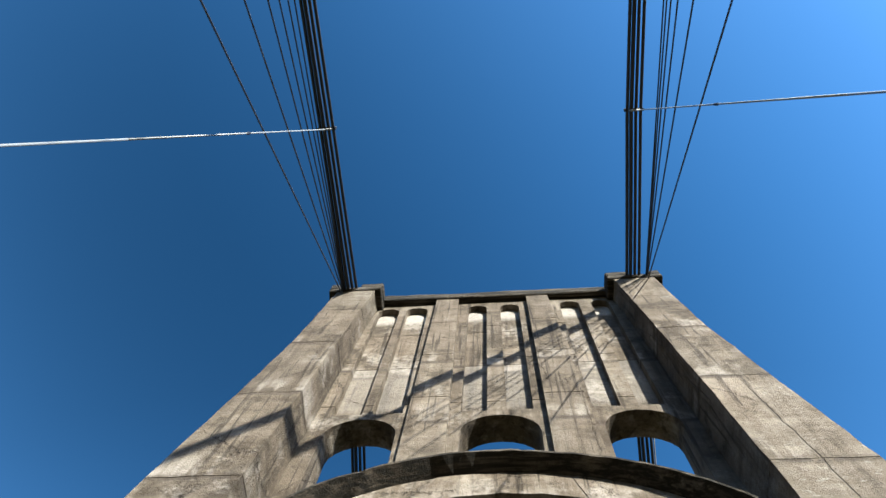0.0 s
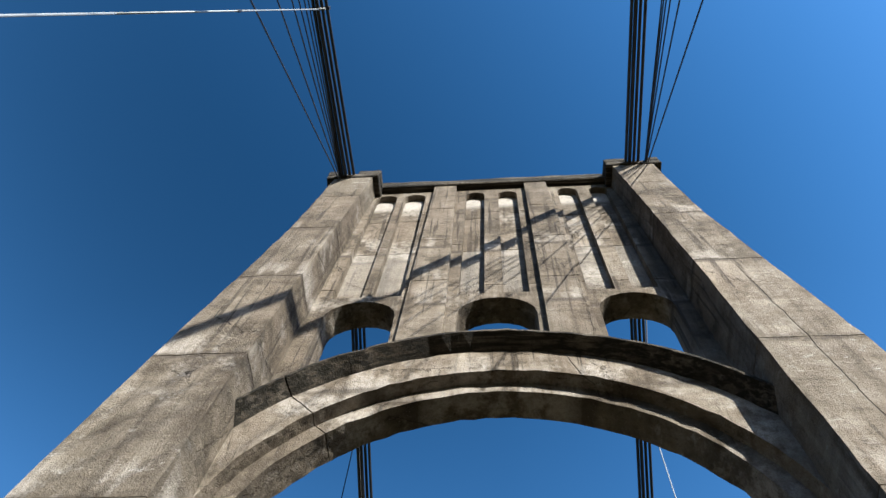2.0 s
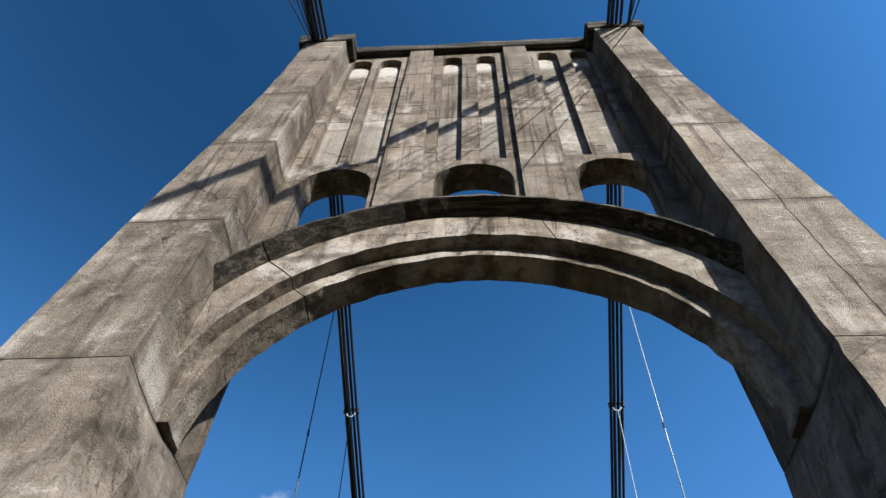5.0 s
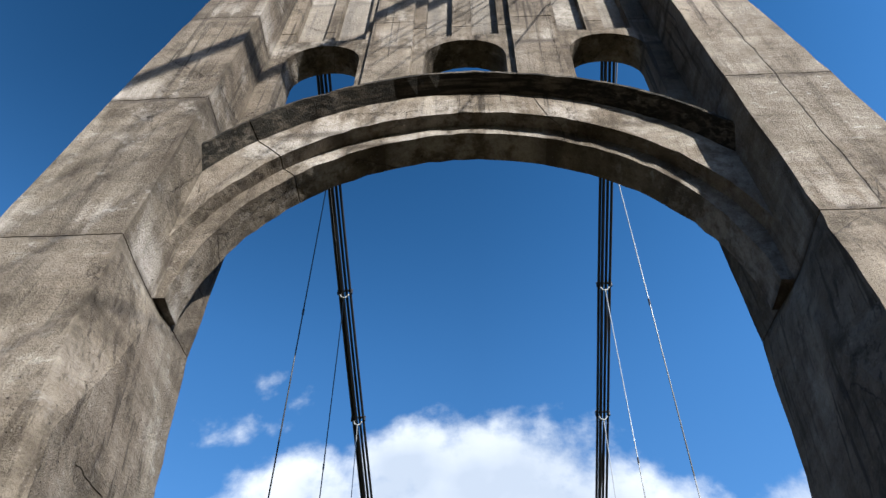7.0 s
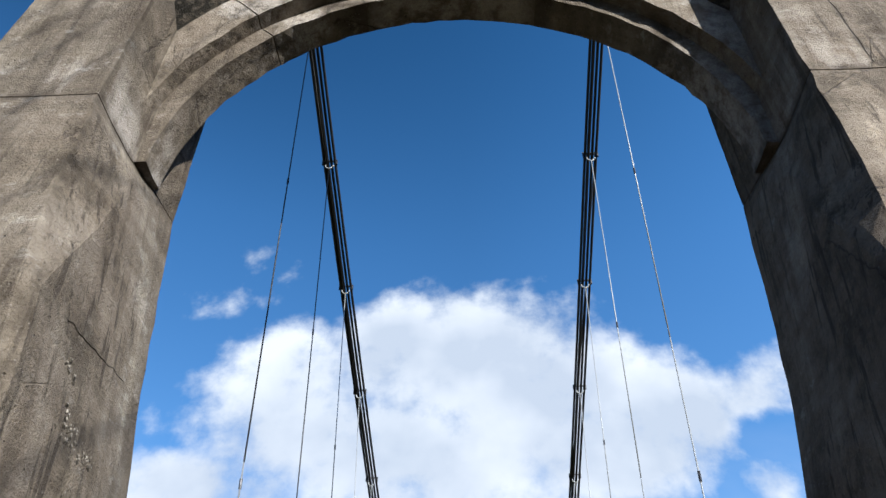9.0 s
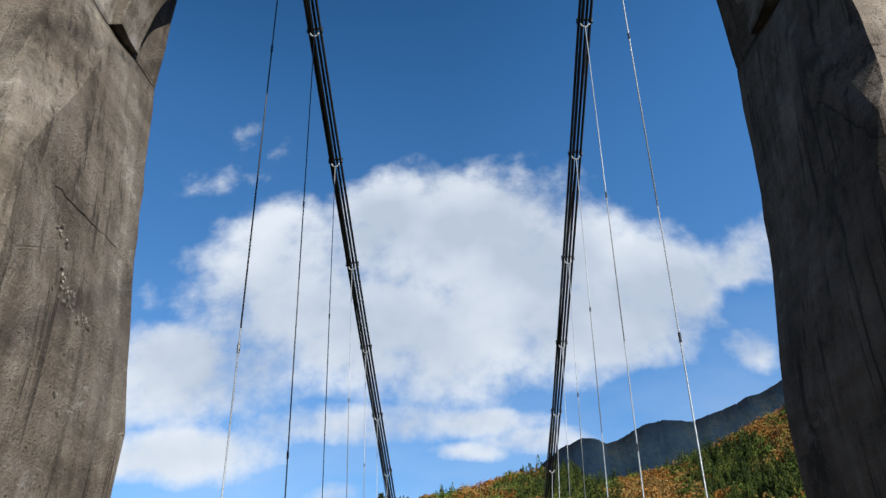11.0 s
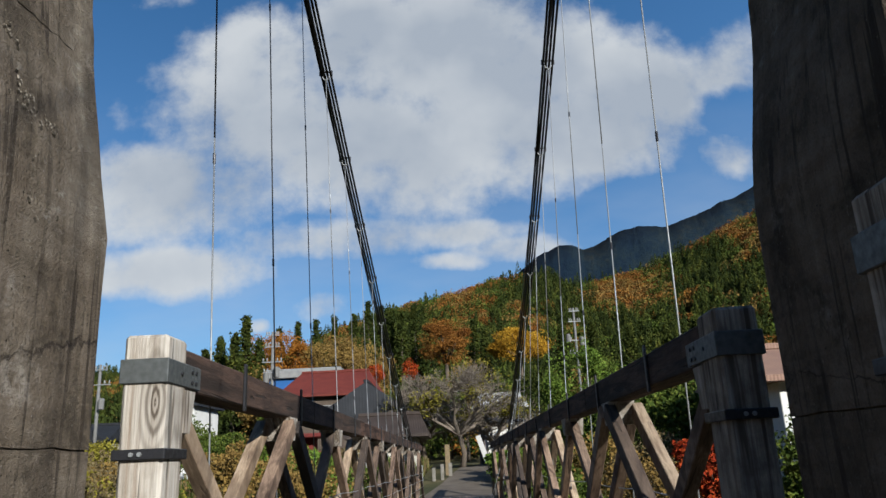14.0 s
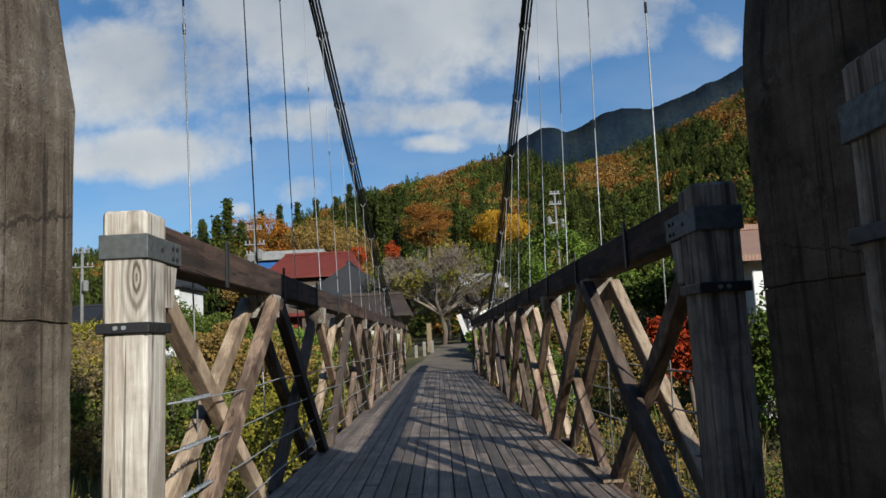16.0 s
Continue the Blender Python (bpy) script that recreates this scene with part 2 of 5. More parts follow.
    base = k.mix(k.span(fine, 0.5, 0.66, 0.0, 0.4), base, (0.050, 0.038, 0.031))
    warp = k.n.new("ShaderNodeVectorMath")
    k.l.new(k.co, warp.inputs[0])
    k.l.new(k.math("MULTIPLY", small, 0.12), warp.inputs[1])
    crack = k.math("MULTIPLY", k.span(k.cells(0.75, warp.outputs[0], "DISTANCE_TO_EDGE"), 0.0008, 0.0035, 0.75, 0.0), k.span(big, 0.5, 0.56))
    # one long crack down the face of a pillar
    away = k.math("ABSOLUTE", k.math("SUBTRACT", k.math("ADD", x, k.math("MULTIPLY", k.math("SUBTRACT", mid, 0.5), 0.06)), k.span(z, 4.6, 9.0, SEAM[0], SEAM[1])))
    seam = k.math("MULTIPLY", k.math("MULTIPLY", k.span(away, 0.002, 0.007, 0.8, 0.0), k.math("LESS_THAN", y, 2.56)), k.span(z, 6.4, 7.4, 1.0, 0.0))
    seam = k.math("MULTIPLY", seam, k.math("GREATER_THAN", z, 4.25))
    crack = k.math("MAXIMUM", crack, seam)
    base = k.mix(crack, base, (0.021, 0.016, 0.013))
    if dark:
        lines = k.noise(1.0, 5, 0.65, k.stretch((1.0, 30.0, 22.0)), 0.5)
        base = k.mix(k.span(lines, 0.38, 0.6, 0.5 * dark, 1.3 * dark), base, (0.014, 0.012, 0.009))
    h = k.math("ADD", k.math("MULTIPLY", k.span(pits, 0.0, 0.14), 0.6), k.math("ADD", k.math("MULTIPLY", small, 1.4), k.math("MULTIPLY", mid, 1.7)))
    h = k.math("ADD", h, k.math("ADD", k.math("MULTIPLY", fine, 1.0), k.math("MULTIPLY", boards, 0.7)))
    h = k.math("SUBTRACT", h, k.math("ADD", k.math("MULTIPLY", crack, 1.5), k.math("MULTIPLY", hole, 1.2)))
    k.bump(h, 0.8, 0.014)
    return k.done(base, k.span(mid, 0.2, 0.8, 0.95, 0.82), 0, 0.15)


def timber(name, light, deep, grain=(9, 9, 0.7), crack=0.5, vary=0.25, knots=0.0, bands=0.0, patch=0.6, eyes=(), gloss=0.0):
    k = Nodes(name)
    shift = k.n.new("ShaderNodeVectorMath")
    k.l.new(k.co, shift.inputs[0])
    k.l.new(k.math("MULTIPLY", k.each(), 37.0), shift.inputs[1])
    co = k.stretch(grain, shift.outputs[0])
    rings = k.noise(1.1, 6, 0.66, co, 1.5)
    fibre = k.noise(12, 5, 0.7, co)
    c = k.ramp(rings, [(0.33, deep), (0.45, tuple(0.55 * a + 0.45 * b for a, b in zip(light, deep))), (0.56, light), (0.62, tuple(0.8 * a for a in light)), (0.7, light)])
    c = k.mix(k.span(fibre, 0.42, 0.72, 0.0, 0.55), c, tuple(v * 0.5 for v in deep))
    if bands:
        wide = k.noise(0.8, 3, 0.55, co, 0.9)
        c = k.mix(k.span(wide, 0.53, 0.6, 0.0, bands), c, tuple(v * 0.6 for v in deep))
        c = k.mix(k.span(wide, 0.44, 0.36, 0.0, bands * 0.6), c, tuple(min(v * 1.25, 0.8) for v in light))
    split = k.span(k.noise(1.9, 2, 0.5, co, 0.5), 0.64, 0.66, 0.0, crack)
    c = k.mix(split, c, (0.012, 0.010, 0.008))
    c = k.mix(k.span(k.noise(2.4, 7, 0.7), 0.47, 0.68, 0.0, patch), c, tuple(v * 0.5 for v in deep))
    if knots:
        d = k.cells(2.2, k.stretch((1, 1, 0.55), shift.outputs[0]))
        c = k.mix(k.span(d, 0.06, 0.17, knots, 0.0), c, tuple(v * 0.35 for v in deep))
    for ex, ez in eyes:
        far = k.n.new("ShaderNodeVectorMath")
        far.operation = "DISTANCE"
        k.l.new(k.stretch((1.0, 0.0, 0.3)), far.inputs[0])
        far.inputs[1].default_value = (ex, 0.0, ez * 0.3)
        d = k.math("ADD", far.outputs["Value"], k.math("MULTIPLY", k.math("SUBTRACT", rings, 0.5), 0.07))
        ripple = k.math("SINE", k.math("MULTIPLY", k.math("POWER", k.math("MAXIMUM", d, 0.0), 0.7), 130.0))
        c = k.mix(k.math("MULTIPLY", k.span(ripple, -0.6, 0.9, 0.3, 1.0), k.span(d, 0.025, 0.11, 0.95, 0.0)), c, tuple(v * 0.28 for v in deep))
    c = k.mix(k.math("MULTIPLY", k.math("POWER", k.each(), 1.3), vary), c, (0.03, 0.025, 0.022))
    k.bump(k.math("SUBTRACT", k.math("ADD", rings, fibre), k.math("MULTIPLY", split, 2.5)), 0.7, 0.007)
    return k.done(c, k.span(fibre, 0.3, 0.7, 0.75 - 0.5 * gloss, 0.95 - 0.6 * gloss), 0, 0.2 + 0.5 * gloss)


def metal(name, a, b, rough=0.5, metallic=0.8, scale=30):
    k = Nodes(name)
    n = k.noise(scale, 5, 0.6)
    c = k.mix(k.span(n, 0.35, 0.7), a, b)
    k.bump(n, 0.2, 0.002)
    return k.done(c, k.span(n, 0.3, 0.7, rough - 0.1, rough + 0.15), metallic)


def leaves(name, stops, own=0.55, size=0.35):
    k = Nodes(name)
    c = k.ramp(k.math("ADD", k.math("MULTIPLY", k.island(), own), k.math("MULTIPLY", k.span(k.noise(size, 3), 0.25, 0.75), 1 - own)), stops)
    k.b.inputs["Subsurface Weight"].default_value = 0.0
    return k.done(c, 0.85, 0, 0.06)


SEAM = (1.97, 1.80)  # the crack's x at heights of 4.6 and 9 m
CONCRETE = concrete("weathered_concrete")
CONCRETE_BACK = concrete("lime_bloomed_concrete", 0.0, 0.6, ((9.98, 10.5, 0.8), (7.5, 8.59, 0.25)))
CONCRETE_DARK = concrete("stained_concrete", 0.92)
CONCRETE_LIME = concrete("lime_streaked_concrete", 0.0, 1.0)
k = Nodes("bared_pebble")
PEBBLE = k.done(k.mix(k.span(k.noise(40, 4), 0.35, 0.65), (0.07, 0.06, 0.047), (0.22, 0.195, 0.16)), 0.8, 0, 0.2)
k = Nodes("washed_out_pit")
PIT = k.done(k.mix(k.span(k.noise(50, 4), 0.4, 0.6), (0.018, 0.015, 0.011), (0.05, 0.042, 0.032)), 0.95, 0, 0.1)
# black streaks are stains; the darker timber tone stands in for shade
POST_STAINED_SHADED = timber("stained_shaded_post_timber", (0.33, 0.295, 0.25), (0.10, 0.08, 0.062), (11, 11, 0.5), 0.8, 0.0, 0.0, 0.95, 0.9)
POST_WOOD = timber("pale_post_timber", (0.43, 0.40, 0.355), (0.20, 0.150, 0.108), (8, 8, 0.3), 0.6, 0.1, 0.0, 0.45, 0.45, ((-1.393, 1.577), (1.45, 1.3)))
CHORD_WOOD = timber("brown_chord_timber", (0.098, 0.056, 0.040), (0.017, 0.0095, 0.0066), (9, 0.6, 9), 0.9, 0.5, 0.25, 0.8, 0.9)
BRACE_WOOD = timber("brace_timber", (0.3003, 0.2063, 0.1444), (0.0581, 0.033, 0.0228), (9, 1.2, 1.2), 0.5, 1.0, 0.0, 0.6, 0.7)
PALE_BRACE = timber("pale_brace_timber", (0.4929, 0.3742, 0.2603), (0.1878, 0.123, 0.0797), (9, 1.2, 1.2), 0.3, 0.45, 0.0, 0.5, 0.5)
DECK_WOOD = timber("grey_deck_plank", (0.2631, 0.2078, 0.1688), (0.0831, 0.0596, 0.0469), (9, 0.4, 9), 0.6, 0.85, 0.0, 0.4, 0.85, gloss=0.5)
IRON = metal("grey_iron_plate", (0.10, 0.108, 0.108), (0.06, 0.065, 0.065), 0.55, 0.5)
BLACK_IRON = metal("black_iron_band", (0.03, 0.03, 0.035), (0.018, 0.018, 0.02), 0.45, 0.5)
ROPE = metal("dark_wire_rope", (0.014, 0.015, 0.018), (0.03, 0.029, 0.03), 0.5, 0.4, 60)
GALV = metal("galvanised_steel", (0.25, 0.26, 0.265), (0.17, 0.175, 0.18), 0.5, 0.4, 50)


# ---- mesh helpers ----
def link_mesh(name, bm, material, parent=None, label="", smooth=False):
    me = bpy.data.meshes.new(name)
    bmesh.ops.recalc_face_normals(bm, faces=bm.faces)
    bm.to_mesh(me)
    bm.free()
    me.materials.append(material)
    if smooth:
        me.polygons.foreach_set("use_smooth", [True] * len(me.polygons))
    ob = new(name, me)
    if parent is not None:
        ob.parent = parent
    if label:
        ob["label"] = label
    return ob


def part(name, bm, material, parent, label="", smooth=False):
    return link_mesh(name, bm, material, parent, label, smooth)


def thing(name, label, category, group="", kind="", at=(0, 0, 0)):
    e = new(name)
    e.empty_display_size = 0.2
    e.location = at
    return tagged(e, label, category, group, kind)


def prism(bm, points, y0, y1):
    """A flat shape in x and z, thick from y0 to y1."""
    a = [bm.verts.new((x, y0, z)) for x, z in points]
    b = [bm.verts.new((x, y1, z)) for x, z in points]
    bm.faces.new(a)
    bm.faces.new(b[::-1])
    for i in range(len(a)):
        j = (i + 1) % len(a)
        bm.faces.new((a[i], b[i], b[j], a[j]))


def box(bm, x0, x1, y0, y1, z0, z1, bevel=0.0):
    r = bmesh.ops.create_cube(bm, size=1, matrix=Matrix.LocRotScale(((x0 + x1) / 2, (y0 + y1) / 2, (z0 + z1) / 2), None, (abs(x1 - x0), abs(y1 - y0), abs(z1 - z0))))
    if bevel:
        es = {e for v in r["verts"] for e in v.link_edges}
        bmesh.ops.bevel(bm, geom=list(es), offset=bevel, segments=1, affect="EDGES", profile=0.5)


def beam(bm, a, b, w, h, up=(0, 0, 1), bevel=0.006):
    """A squared timber from a to b, w wide and h deep."""
    a, b = Vector(a), Vector(b)
    d = (b - a).normalized()
    s = d.cross(Vector(up)).normalized()
    u = s.cross(d)
    m = Matrix((s, d, u)).transposed().to_4x4()
    m.translation = (a + b) / 2
    r = bmesh.ops.create_cube(bm, size=1, matrix=m @ Matrix.Diagonal((w, (b - a).length, h, 1)))
    if bevel:
        es = {e for v in r["verts"] for e in v.link_edges}
        bmesh.ops.bevel(bm, geom=list(es), offset=bevel, segments=1, affect="EDGES", profile=0.5)


def tube(bm, points, r, sides=8, caps=True):
    pts = [Vector(p) for p in points]
    rings = []
    for i, p in enumerate(pts):
        d = (pts[min(i + 1, len(pts) - 1)] - pts[max(i - 1, 0)]).normalized()
        s = d.cross(Vector((0, 0, 1)) if abs(d.z) < 0.9 else Vector((1, 0, 0))).normalized()
        u = s.cross(d)
        rr = r[i] if isinstance(r, (list, tuple)) else r
        rings.append([bm.verts.new(p + rr * (math.cos(2 * math.pi * k / sides) * s + math.sin(2 * math.pi * k / sides) * u)) for k in range(sides)])
    for a, b in zip(rings, rings[1:]):
        for k in range(sides):
            bm.faces.new((a[k], a[(k + 1) % sides], b[(k + 1) % sides], b[k]))
    if caps:
        bm.faces.new(rings[0][::-1])
        bm.faces.new(rings[-1])


def loft(bm, sections):
    """Closed rings of equally many points, joined and capped."""
    rings = [[bm.verts.new(p) for p in s] for s in sections]
    n = len(rings[0])
    for a, b in zip(rings, rings[1:]):
        for k in range(n):
            bm.faces.new((a[k], a[(k + 1) % n], b[(k + 1) % n], b[k]))
    bm.faces.new(rings[0][::-1])
    bm.faces.new(rings[-1])


def roughen(bm, amount, scale, cut=0.0):
    """Uneven cast or worn surfaces: split long edges, then shift every vertex a little."""
    if cut:
        for _ in range(6):
            long = [e for e in bm.edges if e.calc_length() > cut]
            if not long:
                break
            bmesh.ops.subdivide_edges(bm, edges=long, cuts=1, use_grid_fill=True)
    for v in bm.verts:
        v.co += noise.noise_vector(v.co * scale) * amount


# ---- the concrete tower ----
TX = -0.03
tower = thing("bridge_tower", "weathered grey concrete bridge tower with arched gateway and fluted panels", "bridge tower")
ARCH_Z = 4.12


def arc_wall(name, x0, x1, z0, z1, openings, y0, y1, n=10, joints=()):
    """A wall with round-headed openings (centre, half width, sill, springing), one part for each pier, head and sill."""
    xs = x0

    def prism(_, points, ya, yb):
        flat_ = len(points) == 4
        lo_, hi_ = min(p[1] for p in points), max(p[1] for p in points)
        levels = [z for z in joints if lo_ + 0.1 < z < hi_ - 0.1] if flat_ else []
        if levels:
            xa, xb = min(p[0] for p in points), max(p[0] for p in points)
            for za, zb in zip([lo_] + [z + 0.006 for z in levels], [z - 0.006 for z in levels] + [hi_]):
                prism(_, [(xa, za), (xb, za), (xb, zb), (xa, zb)], ya, yb)
            return
        bm = bmesh.new()
        a = [bm.verts.new((x, ya, z)) for x, z in points]
        b = [bm.verts.new((x, yb, z)) for x, z in points]
        bm.faces.new(a)
        bm.faces.new(b[::-1])
        for i in range(len(a)):
            j = (i + 1) % len(a)
            bm.faces.new((a[i], b[i], b[j], a[j]))
        part(name, bm, CONCRETE, tower)

    bm = None
    for xc, hw, sill, spring in sorted(openings):
        if xc - hw > xs:
            prism(bm, [(xs, z0), (xc - hw, z0), (xc - hw, z1), (xs, z1)], y0, y1)
        head = [(xc + hw * math.cos(math.pi * k / n), spring + hw * 0.95 * math.sin(math.pi * k / n)) for k in range(n + 1)]
        prism(bm, head + [(xc - hw, z1), (xc + hw, z1)], y0, y1)
        if sill > z0:
            prism(bm, [(xc - hw, z0), (xc + hw, z0), (xc + hw, sill), (xc - hw, sill)], y0, y1)
        xs = xc + hw
    if x1 > xs:
        prism(bm, [(xs, z0), (x1, z0), (x1, z1), (xs, z1)], y0, y1)


# pillars: sections by height (height, inner front x and y, ridge x and y, ledge x and y, inner back, outer, back)
PILLAR = [(-7.0, 1.44, 2.12, 1.42, 2.13, 1.395, 2.16, 1.395, 2.75, 3.25), (1.344, 1.44, 2.12, 1.42, 2.13, 1.395, 2.16, 1.395, 2.73, 3.25), (2.22, 1.44, 2.12, 1.42, 2.13, 1.395, 2.16, 1.395, 2.72, 3.25), (2.5, 1.445, 2.12, 1.43, 2.13, 1.397, 2.16, 1.435, 2.71, 3.25),
          (2.93, 1.51, 2.12, 1.475, 2.14, 1.455, 2.19, 1.508, 2.70, 3.25), (3.50, 1.63, 2.24, 1.57, 2.44, 1.545, 2.505, 1.562, 2.63, 3.25), (4.04, 1.665, 2.31, 1.645, 2.71, 1.63, 2.765, 1.605, 2.51, 3.25)]
PILLAR += [(zz, aa, ff, 0.5 * (aa + mm), 2.70, mm, 2.76, bb, oo, kk) for zz, aa, mm, bb, oo, ff, kk in (
    (4.143, 1.685, 1.66, 1.615, 2.434, 2.325, 3.25), (4.203, 1.692, 1.688, 1.62, 2.423, 2.335, 3.25), (4.792, 1.686, 1.682, 1.62, 2.389, 2.365, 3.25), (5.663, 1.651, 1.647, 1.62, 2.305, 2.375, 3.25), (7.067, 1.618, 1.614, 1.608, 2.164, 2.415, 3.24), (8.4, 1.584, 1.58, 1.57, 2.053, 2.465, 3.23), (9.684, 1.556, 1.54, 1.51, 2.038, 2.53, 3.22), (10.4, 1.5, 1.49, 1.47, 1.99, 2.52, 3.22))]
JOINTS = {1.344, 4.203, 5.663, 7.067, 8.4, 9.684}


def cut_at(side_, row, e=0.0, z=None):
    zz, a, f, rx, ry, lx, ly, b, o, kk = row
    TX = float(np.interp(zz, [3.0, 4.2], [-0.015, -0.03]))
    zz = zz if z is None else z
    return [(TX + side_ * px, py, zz) for px, py in ((a + e, f + e), (o - e, f + e), (o - e, kk - e), (b + e, kk - e), (lx + e, ly + e), (rx + e, ry + e))]


def weather(bm, amount=0.006, step=0.22):
    """Fine uneven casting and chipped arrises."""
    for _ in range(7):
        long = [e for e in bm.edges if e.calc_length() > step]
        if not long:
            break
        bmesh.ops.subdivide_edges(bm, edges=long, cuts=1)
    bmesh.ops.triangulate(bm, faces=[f for f in bm.faces if len(f.verts) > 4])
    for v in bm.verts:
        sharp = any(e.calc_face_angle(0.0) > 0.6 for e in v.link_edges)
        p = v.co.copy()
        v.co += noise.noise_vector(p * 3.0) * amount
        if sharp:
            v.co += noise.noise_vector(p * 11.0) * amount * 1.6


for side_ in (-1, 1):
    start = 0
    for i in range(1, len(PILLAR)):
        if PILLAR[i][0] not in JOINTS and i != len(PILLAR) - 1:
            continue
        rows = PILLAR[start:i + 1]
        bm = bmesh.new()
        loft(bm, [cut_at(side_, r) for r in rows[:-1]] + [cut_at(side_, rows[-1], 0.0, rows[-1][0] - 0.007), cut_at(side_, rows[-1], 0.010, rows[-1][0] - 0.006), cut_at(side_, rows[-1], 0.010, rows[-1][0] + 0.004)])
        weather(bm, 0.005, 0.25)
        part("pillar_lift", bm, CONCRETE, tower)
        start = i
    bm = bmesh.new()
    box(bm, TX + side_ * 1.42, TX + side_ * 2.10, 2.495, 3.30, 10.40, 10.50, 0.012)
    weather(bm, 0.008, 0.2)
    part("cap_slab", bm, CONCRETE_DARK, tower)
    for u0, u1 in ((1.42, 1.70), (1.97, 2.10)):
        bm = bmesh.new()
        box(bm, TX + side_ * u0, TX + side_ * u1, 2.495, 3.30, 10.502, 10.65, 0.015)
        weather(bm, 0.008, 0.2)
        part("cap_block", bm, CONCRETE_DARK, tower)

WINDOWS = [(TX - 1.16, 0.31, 0.0, 6.97), (TX + 0.01, 0.335, 0.0, 6.95), (TX + 1.17, 0.31, 0.0, 6.98)]
NICHES = [(TX - 1.33, 0.135, 7.52, 10.30), (TX - 0.97, 0.135, 7.52, 10.30), (TX - 0.21, 0.115, 7.46, 10.30), (TX + 0.19, 0.115, 7.46, 10.30), (TX + 0.93, 0.12, 7.52, 10.32), (TX + 1.31, 0.11, 7.52, 10.32)]
arc_wall("panel_wall", TX - 1.74, TX + 1.74, 5.9, 7.40, [(a, b, 0, d) for a, b, c, d in WINDOWS], 2.872, 3.04)
for z0_, z1_ in ((7.404, 8.594), (8.606, 9.614), (9.626, 10.54)):
    bm = bmesh.new()
    prism(bm, [(TX - 1.74, z0_), (TX + 1.74, z0_), (TX + 1.74, z1_), (TX - 1.74, z1_)], 2.872, 3.04)
    part("panel_wall", bm, CONCRETE_BACK, tower)
arc_wall("window_surround", TX - 1.74, TX + 1.74, 5.9, 7.34, [(a, b, 0, d) for a, b, c, d in WINDOWS], 2.785, 2.87)
arc_wall("fluted_panel", TX - 1.74, TX + 1.74, 7.34, 10.54, [(a, b, 7.37, d) for a, b, c, d in NICHES], 2.79, 2.87, 8, (7.55, 8.6, 9.62))
for xa, xb, xc, xd in ((-0.79, -0.41, -0.73, -0.45), (0.41, 0.81, 0.41, 0.68)):
    bm = bmesh.new()
    rows = []
    for z in (5.8, 7.544, 7.546, 7.554, 7.556, 8.594, 8.596, 8.604, 8.606, 9.614, 9.616, 9.624, 9.626, 10.54):
        f = (z - 5.8) / 4.74
        yy = 2.745 if round(z, 3) in (7.546, 7.554, 8.596, 8.604, 9.616, 9.624) else 2.725
        l_, r_ = TX + xa + (xc - xa) * f, TX + xb + (xd - xb) * f
        rows.append([(l_, yy, z), (r_, yy, z), (r_, 2.79, z), (l_, 2.79, z)])
    loft(bm, rows)
    part("pilaster", bm, CONCRETE, tower)
for s in (-1, 1):
    bm = bmesh.new()
    prism(bm, [(TX + s * 1.47, 5.0), (TX + s * 1.8, 5.0), (TX + s * 1.8, 5.9), (TX + s * 1.47, 5.9)], 2.79, 3.04)
    part("spandrel", bm, CONCRETE, tower)
bm = bmesh.new()
box(bm, TX - 1.56, TX + 1.56, 2.70, 3.10, 10.54, 10.72, 0.012)
weather(bm, 0.008, 0.2)
part("cornice", bm, CONCRETE_DARK, tower)


def ring(bm, r0, r1, y0, y1, a0, a1, zc, lip=None, n=56):
    stops = [(a0 + (a1 - a0) * k / n, 0.0) for k in range(n + 1)]
    for j in (133.0,):
        stops = [q for q in stops if abs(q[0] - j) > 0.7] + [(j - 0.16, 0.0), (j - 0.1, 0.01), (j + 0.1, 0.01), (j + 0.16, 0.0)]
    rows = []
    for a, e in sorted(stops):
        c, d = math.cos(radians(a)), math.sin(radians(a))
        if lip:
            rows.append([(TX + (r + e * q) * c, yy + e, zc + (r + e * q) * d) for r, q, yy in ((lip[0], 1, y0), (r1, -1, y0), (r1, -1, y1 - e), (r0, 1, y1 - e), (r0, 1, lip[1]))])
            continue
        rows.append([(TX + (r0 + e) * c, y0 + e, zc + (r0 + e) * d), (TX + (r1 - e) * c, y0 + e, zc + (r1 - e) * d), (TX + (r1 - e) * c, y1, zc + (r1 - e) * d), (TX + (r0 + e) * c, y1, zc + (r0 + e) * d)])
    loft(bm, rows)


for nm, r0, r1, y0, y1, a0, zc, mat_ in (("arch_hood", 2.01, 2.09, 2.545, 3.0, 26, ARCH_Z, CONCRETE_DARK), ("arch_fascia", 1.75, 2.06, 2.68, 3.0, 4, ARCH_Z, CONCRETE_LIME), ("arch_ring", 1.624, 1.84, 2.785, 3.0, 2.5, 4.135, CONCRETE_LIME)):
    bm = bmesh.new()
    ring(bm, r0, r1, y0, y1, a0, 180 - a0, zc, (2.07, 2.69) if nm == "arch_hood" else None)
    weather(bm, 0.006, 0.2)
    part(nm, bm, mat_, tower)

# patches of washed-out aggregate and a crack in the inner face of one pillar
def face_x(y, z):
    row = [float(np.interp(z, [r[0] for r in PILLAR], [r[i] for r in PILLAR])) for i in (5, 6, 7, 9)]
    return TX + 0.013 - float(np.interp(y, [row[1], row[3]], [row[0], row[2]]))


